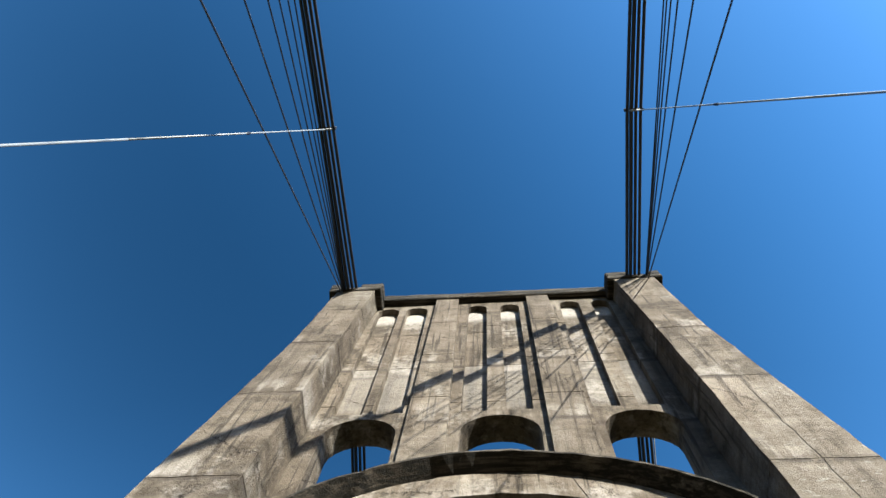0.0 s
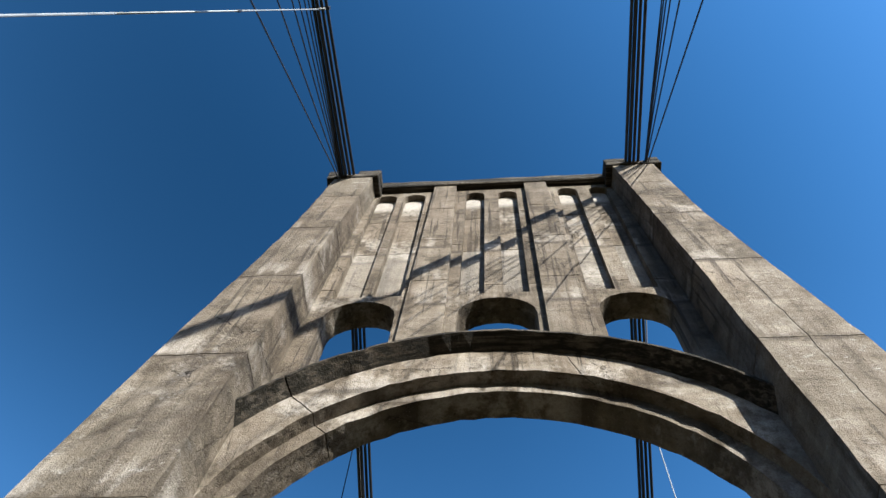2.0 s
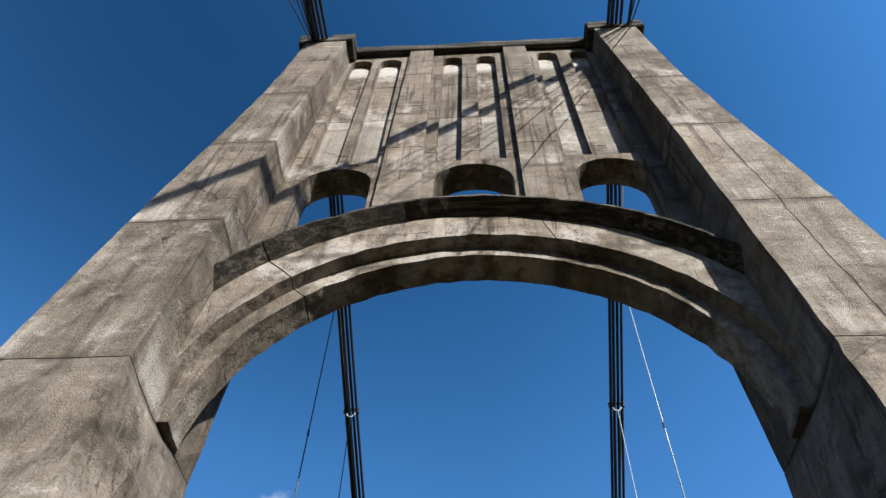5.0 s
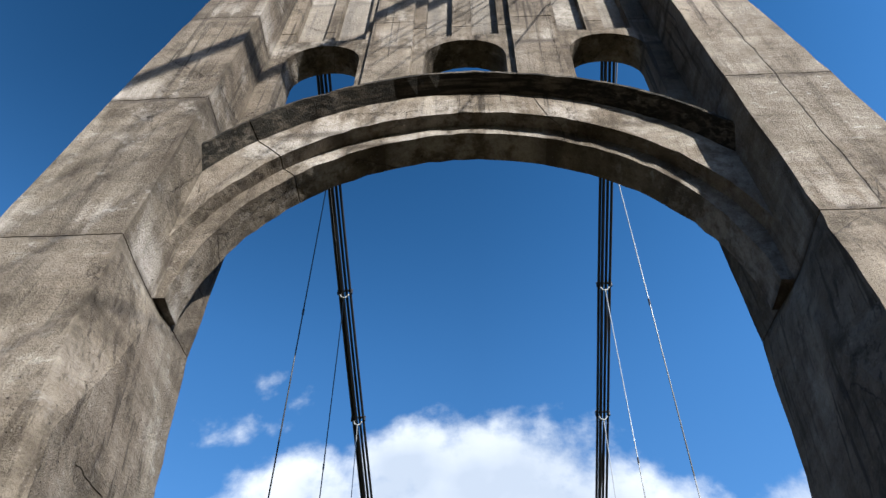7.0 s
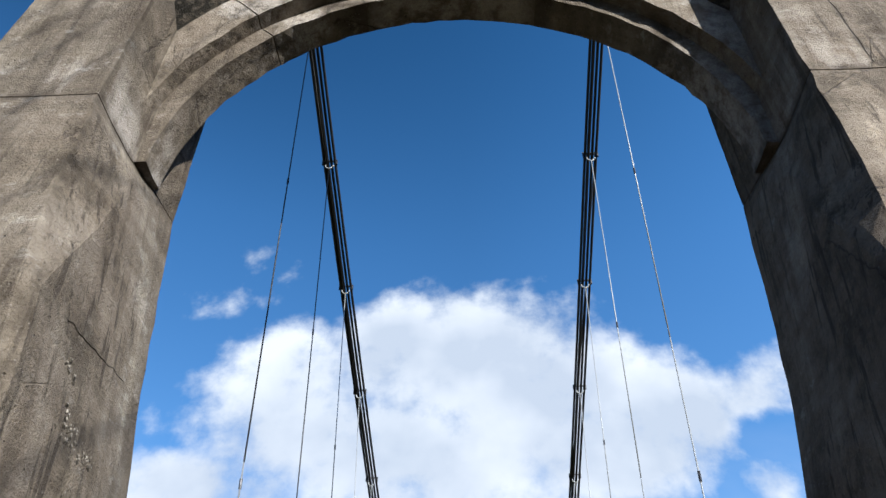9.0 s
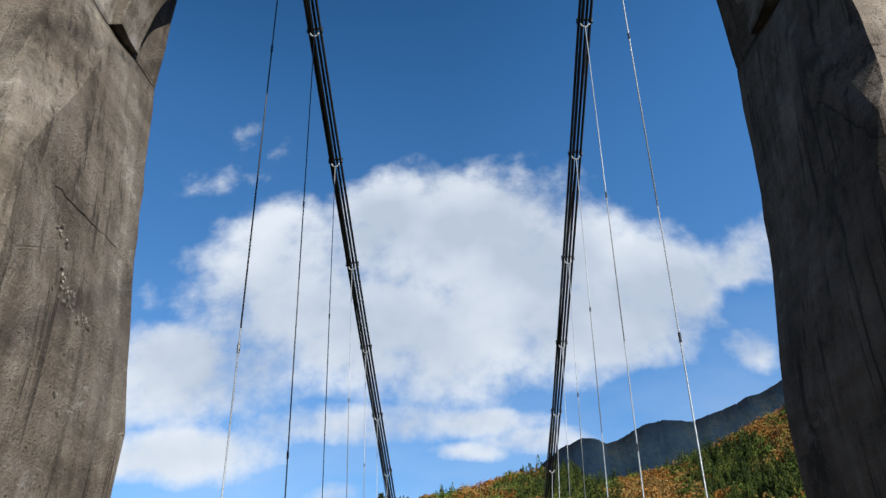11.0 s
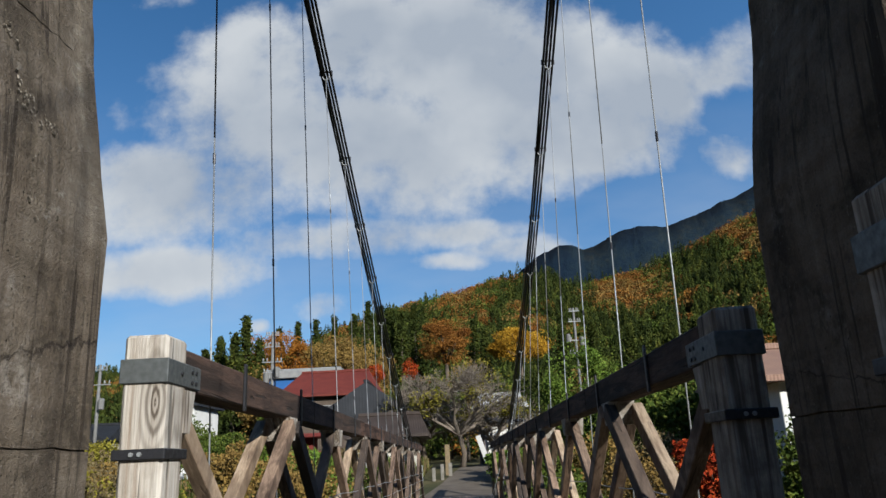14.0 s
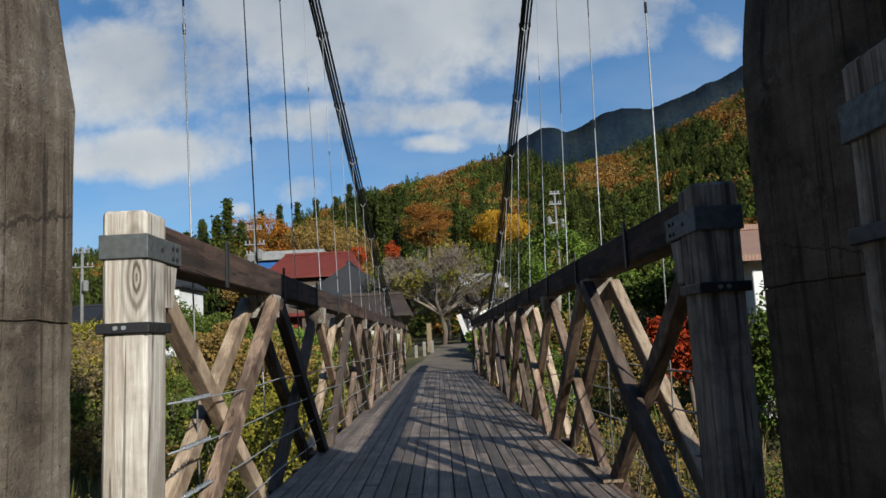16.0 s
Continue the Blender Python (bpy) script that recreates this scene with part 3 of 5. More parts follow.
def pebbles(bm, spots, low, high, sink):
    for y, z, r in spots:
        r *= rng_stone.uniform(low, high)
        m = Matrix.Translation((face_x(y, z) - sink * r, y, z)) @ Euler((rng_stone.uniform(0, 6), 0, 0)).to_matrix().to_4x4() @ Matrix.Diagonal((0.55, 1.0, rng_stone.uniform(0.55, 0.9), 1))
        got = bmesh.ops.create_icosphere(bm, subdivisions=1, radius=r, matrix=m)
        for v in got["verts"]:
            v.co += noise.noise_vector(v.co * 60) * r * 0.35


rng_stone = random.Random(12)
pit_mesh, stone_mesh = bmesh.new(), bmesh.new()
for ya, za, yb, zb, count, spread in ((2.56, 2.60, 2.72, 2.52, 40, 0.028), (2.70, 2.53, 2.90, 2.53, 22, 0.018), (2.47, 2.78, 2.56, 2.77, 12, 0.016), (2.66, 2.39, 2.74, 2.37, 5, 0.015), (2.84, 2.19, 2.90, 2.165, 5, 0.010), (2.66, 2.20, 2.74, 2.175, 5, 0.015)):
    spots = []
    for _ in range(count):
        f = rng_stone.random()
        spots.append((ya + (yb - ya) * f + rng_stone.gauss(0, spread), za + (zb - za) * f + rng_stone.gauss(0, spread), 0.011))
    pebbles(pit_mesh, [(y - 0.010, z - 0.012, r) for y, z, r in spots], 0.6, 1.5, 0.15)
    pebbles(stone_mesh, spots, 0.3, 0.95, 0.0)
tagged(part("pits", pit_mesh, PIT, tower), "dark pits where the concrete has washed out", kind="stuff")
tagged(part("exposed_pebbles", stone_mesh, PEBBLE, tower, smooth=True), "small grey pebbles bared in the concrete", kind="stuff")
bm = bmesh.new()
points = []
for i in range(30):
    y = 2.42 + 0.6 * i / 29
    z = 2.93 + 0.085 * (i / 29) + 0.02 * noise.noise(Vector((y * 14, 0, 3)))
    points.append((face_x(y, z) - 0.001, y, z))
tube(bm, points, 0.0042, 5)
part("crack", bm, PIT, tower, "thin dark crack")

# ---- cables, hangers and stays ----
HANG0, HSTEP = 5.22, 1.835


def cable_z(y):
    """Height of the main cable along the bridge."""
    if y >= 2.9:
        return 10.56 - 0.452 * (y - 2.9) + 0.0042 * (y - 2.9) ** 2
    return 10.56 - 0.238 * (2.9 - y) + 0.0035 * (2.9 - y) ** 2


def cable_x(y, s):
    if s < 0:
        return float(np.interp(y, [-20, 0.44, 2.9, 7, 16, 27], [-2.0, -1.855, -1.85, -1.80, -1.67, -1.6]))
    return float(np.interp(y, [-20, 0.44, 2.9, 7, 16, 27], [1.6, 1.652, 1.73, 1.745, 1.857, 1.9]))


for s in (-1, 1):
    cable = thing("main_cable", "bundle of dark steel wire ropes draped over the concrete tower", "cable", "main cables")
    for dx, dz in ((-0.075, 0.0), (-0.030, 0.022), (-0.030, -0.022), (0.022, 0.0), (0.075, 0.0)):
        bm = bmesh.new()
        ys = [2.9 - 0.6 * k for k in range(46)][::-1] + [2.9 + 0.7 * k for k in range(1, 36)]
        tube(bm, [(cable_x(y, s) + dx, y, cable_z(y) + dz) for y in ys], 0.019, 6)
        part("wire_rope", bm, ROPE, cable, smooth=True)
    for k in list(range(-6, 0)) + list(range(0, 13)):
        y = HANG0 + HSTEP * k if k >= 0 else 0.44 + HSTEP * (k + 1)
        z = cable_z(y)
        if z < 2.3:
            continue
        x = cable_x(y, s) + (0.045 if s < 0 and k == 0 else 0.0)
        rail = -1.575 if s < 0 else 1.59
        xb = x + (rail - x) * ((z + 0.2) / (z - 1.62)) if y > 2 else s * 1.62
        hanger = thing("hanger_rod", "thin galvanised steel hanger between the main cable and the wooden truss", "hanger", "bridge hangers", at=(x, y, z))
        bm = bmesh.new()
        box(bm, -0.105, 0.105, -0.02, 0.02, 0.025, 0.04, 0.004)
        box(bm, -0.105, -0.09, -0.015, 0.015, -0.03, 0.05)
        box(bm, 0.09, 0.105, -0.015, 0.015, -0.03, 0.05)
        part("clamp", bm, BLACK_IRON, hanger)
        bm = bmesh.new()
        tube(bm, [(0.055 * math.cos(a), 0, -0.045 + 0.06 * math.sin(a)) for a in [math.pi * (1 + q / 8) for q in range(9)]], 0.011, 6)
        part("shackle", bm, GALV, hanger, "bright galvanised shackle", True)
        bm = bmesh.new()
        top, low = Vector((0, 0, -0.11)), Vector((xb - x, 0.0 if y > 2 else -0.55, (-0.2 if y > 2 else 0.0) - z))
        # left hangers 0 and 1 take a dark upper length down to here
        split_z = {0: 3.62, 1: 1.7}.get(k) if s < 0 else None
        joint = top.lerp(low, (z + top.z - split_z) / (top.z - low.z)) if split_z else top.lerp(low, 0.5)
        tube(bm, [top, joint], 0.0065 if split_z else 0.006, 6)
        part("rod", bm, ROPE if split_z else GALV, hanger, "dark upper length of the hanger" if split_z else "", smooth=True)
        bm = bmesh.new()
        tube(bm, [joint, low], 0.006, 6)
        part("rod", bm, GALV, hanger, smooth=True)
        for f in (0.3, 0.62, 0.86):
            bm = bmesh.new()
            tube(bm, [top.lerp(low, f - 0.004), top.lerp(low, f + 0.004)], 0.011, 6)
            part("coupling", bm, BLACK_IRON, hanger)
    # stays that fan out from the saddle
    for y in ([-5.75, -8.9, -12.9, -16.6, -21.5, -27.5] if s < 0 else [-7.0, -12.2, -17.6, -22.0, -26.0, -30.0]):
        stay = thing("stay_wire", "thin dark steel stay wire fanning from the tower top", "stay wire", "stay wires")
        bm = bmesh.new()
        tube(bm, [(s * 1.92 + TX, 2.72, 10.58), (s * 1.6, y, -0.1)], 0.0085, 5)
        part("wire", bm, ROPE, stay, smooth=True)
    stay = thing("stay_wire", "thin dark steel stay wire running below the main cable", "stay wire", "stay wires")
    bm = bmesh.new()
    tube(bm, [(s * 1.9 + TX, 3.0, 10.5), (s * 1.62, 24.0, 1.9)], 0.009, 5)
    part("wire", bm, ROPE, stay, smooth=True)

# ---- wooden truss railings ----
PANEL, NP, Y0 = 2.65, 10, 4.1
YEND = Y0 + PANEL * NP


def end_post(s, xin, yback, ahead=True, drop=0.0, wide=0.215):
    """A square end post with an iron strap and a lower band; xin: its inner face."""
    top = 1.91 - drop
    x0, x1 = (xin, xin + wide) if s > 0 else (xin - wide, xin)
    out = []
    bm = bmesh.new()
    box(bm, x0, x1, yback - 0.26, yback, -0.6, top, 0.016)
    roughen(bm, 0.006, 3.0, 0.35)
    out.append(("post", bm, POST_WOOD if s < 0 else POST_STAINED_SHADED, "" if s < 0 else "post streaked with black rain stains, its timber darkened for shade"))
    bm = bmesh.new()
    box(bm, x0 - 0.012, x1 + 0.012, yback - (0.275 if ahead else 0.3), yback + (0.2 if ahead else 0.015), 1.67 - drop, 1.79 - drop, 0.004)
    out.append(("strap", bm, IRON, "grey iron strap with bolts"))
    bm = bmesh.new()
    box(bm, x0 - 0.02, x1 + 0.02, yback - 0.285, yback + 0.02, (1.31 if s < 0 else 1.365) - drop, (1.36 if s < 0 else 1.415) - drop, 0.004)
    out.append(("band", bm, BLACK_IRON, "black iron band"))
    for bx in (() if not ahead else ((x0 + x1) / 2 - 0.03, (x0 + x1) / 2 + 0.01)):
        bm = bmesh.new()
        zz = 1.335 if s < 0 else 1.39
        tube(bm, [(bx, yback - 0.295, zz), (bx, yback - 0.28, zz)], 0.011, 8)
        out.append(("bolt", bm, GALV, ""))
    for (bx, by, bz) in [] if not ahead else [(q, yback + yy, zz) for q in ((x1 + 0.012) if s < 0 else (x0 - 0.012),) for yy, zz in ((-0.09, 1.73), (0.06, 1.755), (0.06, 1.70), (0.12, 1.755), (0.12, 1.70))]:
        bm = bmesh.new()
        tube(bm, [(bx - 0.008, by, bz), (bx + 0.008, by, bz)], 0.011, 8)
        out.append(("bolt", bm, BLACK_IRON, ""))
    return out


TOPS = {}
for s in (-1, 1):
    truss = thing("truss_railing", "weathered timber truss railing with crossed braces along the bridge", "truss railing", "truss railings")
    TOPS[s] = truss
    xm = s * 1.455
    for nm, bm, mt, lb in end_post(s, s * 1.345, Y0):
        part(nm, bm, mt, truss, lb)
    # top chord in joined lengths
    y = Y0
    while y < YEND - 0.1:
        y2 = min(y + 3.66, YEND)
        bm = bmesh.new()
        beam(bm, (xm, y + 0.004, 1.765 + 0.004 * (y - Y0)), (xm, y2 - 0.004, 1.765 + 0.004 * (y2 - Y0)), 0.2, 0.215, bevel=0.008)
        part("top_chord", bm, CHORD_WOOD, truss, "dark brown top timber")
        y = y2
    y = Y0 - 0.6
    while y < YEND:
        y2 = min(y + 3.66, YEND + 0.2)
        bm = bmesh.new()
        beam(bm, (xm, y + 0.004, -0.25), (xm, y2 - 0.004, -0.25), 0.2, 0.2, bevel=0.008)
        part("bottom_chord", bm, CHORD_WOOD, truss)
        y = y2
    for k in range(NP + 1):
        y = Y0 + PANEL * k
        if k < NP:
            bm = bmesh.new()
            prism(bm, [(y - 0.16, 1.66), (y + 0.16, 1.66), (y + 0.055, 1.47), (y - 0.055, 1.47)] if k else [(y + 0.002, 1.66), (y + 0.16, 1.66), (y + 0.10, 1.44), (y + 0.002, 1.44)], -0.11, 0.11)
            for v in bm.verts:
                v.co = Vector((xm + v.co.y, v.co.x, v.co.z + 0.004 * (y - Y0)))
            part("angle_block", bm, POST_WOOD, truss)
        if k == NP:
            break
        yb = y + PANEL
        lo, hi = -0.06, 1.60
        # the double brace, inside and outside, and the single one between them
        a, b = ((yb - 0.09, hi), (y + 0.16, lo)) if k % 2 == 0 else ((y + 0.09, hi), (yb - 0.16, lo))
        for dx, wd, mt in ((-s * 0.095, 0.09, BRACE_WOOD), (s * 0.135, 0.09, PALE_BRACE if k % 3 != 1 else BRACE_WOOD)):
            bm = bmesh.new()
            beam(bm, (xm + dx, a[0], a[1]), (xm + dx, b[0], b[1]), wd, 0.135)
            part("brace", bm, mt, truss)
        bm = bmesh.new()
        box(bm, xm - 0.12, xm + 0.12, y - 0.17, y + 0.17, -0.148, -0.05, 0.01)
        part("bearing_block", bm, CHORD_WOOD, truss)
        a, b = ((y + 0.09, hi), (yb - 0.16, lo)) if k % 2 == 0 else ((yb - 0.09, hi), (y + 0.16, lo))
        bm = bmesh.new()
        beam(bm, (xm, a[0], a[1]), (xm, b[0], b[1]), 0.09, 0.12)
        part("brace", bm, PALE_BRACE if k == 0 and s < 0 else BRACE_WOOD, truss)
    for q in range(14):
        y = HANG0 + HSTEP * q
        if y < YEND:
            bm = bmesh.new()
            box(bm, xm - s * 0.102, xm - s * 0.118, y - 0.022, y + 0.022, 1.62 + 0.004 * (y - Y0), 1.93 + 0.004 * (y - Y0), 0.003)
            part("tie_strap", bm, BLACK_IRON, truss, "black iron tie strap")
    # side wires
    wx = -1.338 if s < 0 else 1.58
    for z in (0.2, 0.45, 0.7, 0.95):
        bm = bmesh.new()
        ys = [Y0 + 0.663 * q for q in range(41)]
        tube(bm, [(wx, q, z - 0.02 * math.sin(math.pi * ((q - Y0) % PANEL) / PANEL)) for q in ys], 0.006, 5)
        wire = part("side_wire", bm, GALV, truss, "", True)
        bm = bmesh.new()
        tube(bm, [(wx + 0.010 * math.cos(q * 1.9), Y0 + 0.22 + 0.012 * q, z + 0.010 * math.sin(q * 1.9) - 0.004) for q in range(40)], 0.008, 5)
        part("wire_grip", bm, GALV, wire, "coiled steel wire grip", True)

near = thing("end_post", "weathered timber end post with iron straps fixed against the concrete pier", "post")
for nm, bm, mt, lb in end_post(1, 1.31, 2.42, False, -0.05, 0.066):
    part(nm, bm, mt, near, lb)

# ---- ground ----
k = Nodes("meadow_ground")
g = k.noise(0.25, 6, 0.6)
col = k.ramp(g, [(0.3, (0.03, 0.033, 0.012)), (0.5, (0.06, 0.053, 0.02)), (0.65, (0.10, 0.08, 0.038)), (0.8, (0.045, 0.05, 0.016))])
col = k.mix(k.span(k.noise(6, 5, 0.7), 0.4, 0.7, 0, 0.6), col, (0.025, 0.028, 0.01))
k.bump(k.noise(9, 5), 0.6, 0.05)
GROUND = k.done(col, 0.95, 0, 0.2)

# the outer ends are unseen slopes, raised to hold back low sky light
PROFILE = [(-2.5, 0.42), (-1.2, 0.3), (-0.75, 0.09), (-0.478, 0.105), (-0.339, 0.112), (-0.269, 0.122), (-0.2, 0.14), (-0.16, 0.162), (-0.09, 0.184), (-0.05, 0.197), (0.012, 0.21), (0.06, 0.224), (0.093, 0.232), (0.13, 0.231), (0.17, 0.211), (0.22, 0.213), (0.27, 0.222), (0.34, 0.245), (0.44, 0.281), (0.55, 0.32), (0.8, 0.38), (2.5, 0.42)]


def hill_el(az):
    return float(np.interp(az, [p[0] for p in PROFILE], [p[1] for p in PROFILE]))


def ground_z(x, y):
    """River bed under the bridge, a bank at its far end, then fields rising to the wooded hill, with unseen added
    slopes around.
    """
    bank = min(max((y - 9.0) / 19.0, 0.0), 1.0)
    z = -4.2 + 4.1 * (bank * bank * (3 - 2 * bank))
    if y < 9:
        z = -4.2 - min((9 - y) * 0.15, 3.0)
    if y > 34:
        z += (y - 34) * 0.012
    lift = min(max((y - 31.0) / 9.0, 0.0), 1.0)
    z += 0.8 * lift * lift * (3 - 2 * lift)
    d = math.hypot(x, y)
    if d > 95:
        az = x / max(y, 1.0)
        f = min((d - 95) / 150.0, 1.0)
        # 0.42 behind the eye: an unseen slope added to block low sky light
        z += (f ** 1.3) * max((hill_el(max(min(az, 2.5), -2.5)) if y > 0 else 0.42) * 245 - 2.0, 0)
    return z + 0.25 * noise.noise(Vector((x * 0.12, y * 0.12, 0)))


bm = bmesh.new()
xs = sorted({round(math.copysign(abs(u) ** 2.2 * 2600, u), 2) for u in np.linspace(-1, 1, 121)})
ys = [-600, -300, -245, -200, -160, -130, -110, -95, -60, -30, -15, -8, -4] + [float(v) for v in np.linspace(0, 60, 41)] + [float(v) for v in np.linspace(64, 250, 48)] + [270, 300, 360, 450, 700, 1200, 2500]
grid = [[bm.verts.new((x, y, ground_z(x, y))) for x in xs] for y in ys]
for a, b in zip(grid, grid[1:]):
    for i in range(len(xs) - 1):
        bm.faces.new((a[i], a[i + 1], b[i + 1], b[i]))
ground = tagged(link_mesh("ground", bm, GROUND, smooth=True), "grassy river bank and fields rising to a wooded hill, added unseen slopes around", "ground", kind="structure")

# ---- far bank: path, houses, poles ----
def plain(name, a, b, scale=4.0, rough=0.8, bump=0.2, far=0.01, metallic=0.0):
    k = Nodes(name)
    n = k.noise(scale, 6, 0.62)
    c = k.mix(k.span(n, 0.3, 0.72), a, b)
    c = k.mix(k.span(k.noise(scale * 9, 4, 0.6), 0.45, 0.75, 0, 0.3), c, tuple(v * 0.5 for v in a))
    k.bump(n, bump, far)
    return k.done(c, rough, metallic, 0.3)


def tiled_roof(name, a, b, step=3.2):
    k = Nodes(name)
    w = k.n.new("ShaderNodeTexWave")
    w.bands_direction = "X"
    w.inputs["Scale"].default_value, w.inputs["Distortion"].default_value = step, 0.4
    k.l.new(k.co, w.inputs["Vector"])
    n = k.noise(1.3, 6, 0.65)
    c = k.mix(k.span(n, 0.3, 0.7), a, b)
    c = k.mix(k.span(w.outputs[1], 0.0, 0.35, 0.22, 0.0), c, tuple(v * 0.45 for v in a))
    k.bump(w.outputs[1], 0.25, 0.04)
    return k.done(c, 0.7, 0, 0.2)


PATH_MAT = plain("worn_earth_path", (0.07, 0.055, 0.04), (0.12, 0.098, 0.075), 1.5, 0.9)
RED_ROOF = tiled_roof("red_roof_tiles", (0.123, 0.0262, 0.018), (0.082, 0.0164, 0.0123))
GREY_ROOF = tiled_roof("grey_roof_tiles", (0.0197, 0.0213, 0.0246), (0.0123, 0.0131, 0.0156))
CLAY_ROOF = tiled_roof("clay_roof_tiles", (0.2296, 0.1394, 0.0984), (0.164, 0.0984, 0.0738))
BROWN_ROOF = tiled_roof("brown_roof_tiles", (0.0287, 0.0213, 0.018), (0.0492, 0.0369, 0.0312))
PALE_ROOF = tiled_roof("pale_metal_roof", (0.32, 0.32, 0.32), (0.24, 0.24, 0.25))
WHITE_WALL = plain("white_plaster", (0.56, 0.55, 0.53), (0.46, 0.455, 0.44), 1.2)
CREAM_WALL = plain("cream_plaster", (0.40, 0.37, 0.31), (0.30, 0.28, 0.24), 1.5)
DARK_WALL = plain("dark_timber_wall", (0.0492, 0.0369, 0.0287), (0.082, 0.0615, 0.0451), 3)
BLUE_WALL = plain("blue_metal_wall", (0.0164, 0.082, 0.246), (0.0148, 0.0656, 0.1968), 2)
GREY_WALL = plain("grey_parapet", (0.205, 0.205, 0.1968), (0.1312, 0.1312, 0.1312), 2)
STONE = plain("pale_stone", (0.1804, 0.164, 0.1394), (0.1066, 0.0984, 0.082), 5)
POLE_MAT = plain("concrete_pole", (0.1394, 0.1378, 0.1312), (0.0984, 0.0968, 0.0943), 6)
RED_PAINT = plain("red_paint", (0.1148, 0.0164, 0.0131), (0.0738, 0.0123, 0.0098), 6)
SIGN_WHITE = plain("white_board", (0.41, 0.4018, 0.3854), (0.328, 0.3198, 0.3034), 4)
TAN_WOOD = plain("tan_wooden_post", (0.17, 0.125, 0.066), (0.11, 0.08, 0.045), 6)
k = Nodes("dark_glass")
GLASS = k.done((0.02, 0.022, 0.025), 0.12, 0, 0.6)
TWIG = plain("grey_twigs", (0.15, 0.125, 0.10), (0.09, 0.072, 0.057), 5, 0.95, 0.3, 0.02)
BARK = plain("grey_bark", (0.10, 0.08, 0.06), (0.055, 0.043, 0.033), 9, 0.95, 0.6, 0.03)

bm = bmesh.new()
pts = [(30.4, 0.05, 1.55), (33, 0.2, 1.5), (36, 0.45, 1.25), (39, 0.65, 1.0), (44, 1.0, 0.85), (50, 1.5, 0.8), (58, 2.4, 0.8)]
rows_ = [[bm.verts.new((xc - w, y, ground_z(xc, y) + 0.07)) for xc, w, y in ((c, ww, yy),)] + [bm.verts.new((c, yy, ground_z(c, yy) + 0.09)), bm.verts.new((c + ww, yy, ground_z(c, yy) + 0.07))] for yy, c, ww in pts]
for a, b in zip(rows_, rows_[1:]):
    for i in range(2):
        bm.faces.new((a[i], a[i + 1], b[i + 1], b[i]))
low = bmesh.ops.extrude_face_region(bm, geom=bm.faces[:])
for v in [g for g in low["geom"] if isinstance(g, bmesh.types.BMVert)]:
    v.co.z -= 0.4
tagged(link_mesh("path", bm, PATH_MAT), "worn earth path leading off the bridge", "path", kind="structure")


def house(name, label, x0, x1, y0, y1, z0, eave, ridge, roof_mat, wall_mat, over=0.5, along="x", hip=0.0, windows=()):
    h = thing(name, label, "house", "village houses")
    bm = bmesh.new()
    box(bm, x0, x1, y0, y1, z0, eave, 0.02)
    part("wall", bm, wall_mat, h)
    bm = bmesh.new()
    X0, X1, Y0_, Y1_ = x0 - over, x1 + over, y0 - over, y1 + over
    t = 0.16
    if along == "x":
        ym = (y0 + y1) / 2
        a = [(X0, Y0_, eave), (X1, Y0_, eave), (X1, Y1_, eave), (X0, Y1_, eave)]
        r0, r1 = (X0 + hip, ym, ridge), (X1 - hip, ym, ridge)
    else:
        xm_ = (x0 + x1) / 2
        a = [(X0, Y0_, eave), (X1, Y0_, eave), (X1, Y1_, eave), (X0, Y1_, eave)]
        r0, r1 = (xm_, Y0_ + hip, ridge), (xm_, Y1_ - hip, ridge)
    lo = [bm.verts.new((p[0], p[1], p[2] - t)) for p in a]
    hi = [bm.verts.new(p) for p in a]
    q0, q1 = bm.verts.new(r0), bm.verts.new(r1)
    bm.faces.new(lo[::-1])
    for i in range(4):
        bm.faces.new((lo[i], lo[(i + 1) % 4], hi[(i + 1) % 4], hi[i]))
    if along == "x":
        for f in ((hi[0], hi[1], q1, q0), (hi[1], hi[2], q1), (hi[2], hi[3], q0, q1), (hi[3], hi[0], q0)):
            bm.faces.new(f)
    else:
        for f in ((hi[0], hi[1], q0), (hi[1], hi[2], q1, q0), (hi[2], hi[3], q1), (hi[3], hi[0], q0, q1)):
            bm.faces.new(f)
    roof = part("roof", bm, roof_mat, h)
    bm = bmesh.new()
    beam(bm, (r0[0], r0[1], r0[2] + 0.06), (r1[0], r1[1], r1[2] + 0.06), 0.3, 0.2, bevel=0.03)
    part("ridge_cap", bm, roof_mat, roof)
    for wx, wz, ww, wh in windows:
        bm = bmesh.new()
        box(bm, wx - ww / 2, wx + ww / 2, y0 - 0.03, y0 + 0.02, wz, wz + wh)
        win = part("window", bm, GLASS, h)
        bm = bmesh.new()
        for bx0, bx1, bz0, bz1 in ((-ww / 2 - 0.06, ww / 2 + 0.06, -0.06, 0), (-ww / 2 - 0.06, ww / 2 + 0.06, wh, wh + 0.06), (-ww / 2 - 0.06, -ww / 2, 0, wh), (ww / 2, ww / 2 + 0.06, 0, wh), (-0.025, 0.025, 0, wh)):
            box(bm, wx + bx0, wx + bx1, y0 - 0.06, y0 - 0.032, wz + bz0, wz + bz1)
        part("frame", bm, GREY_WALL, win)
    return h


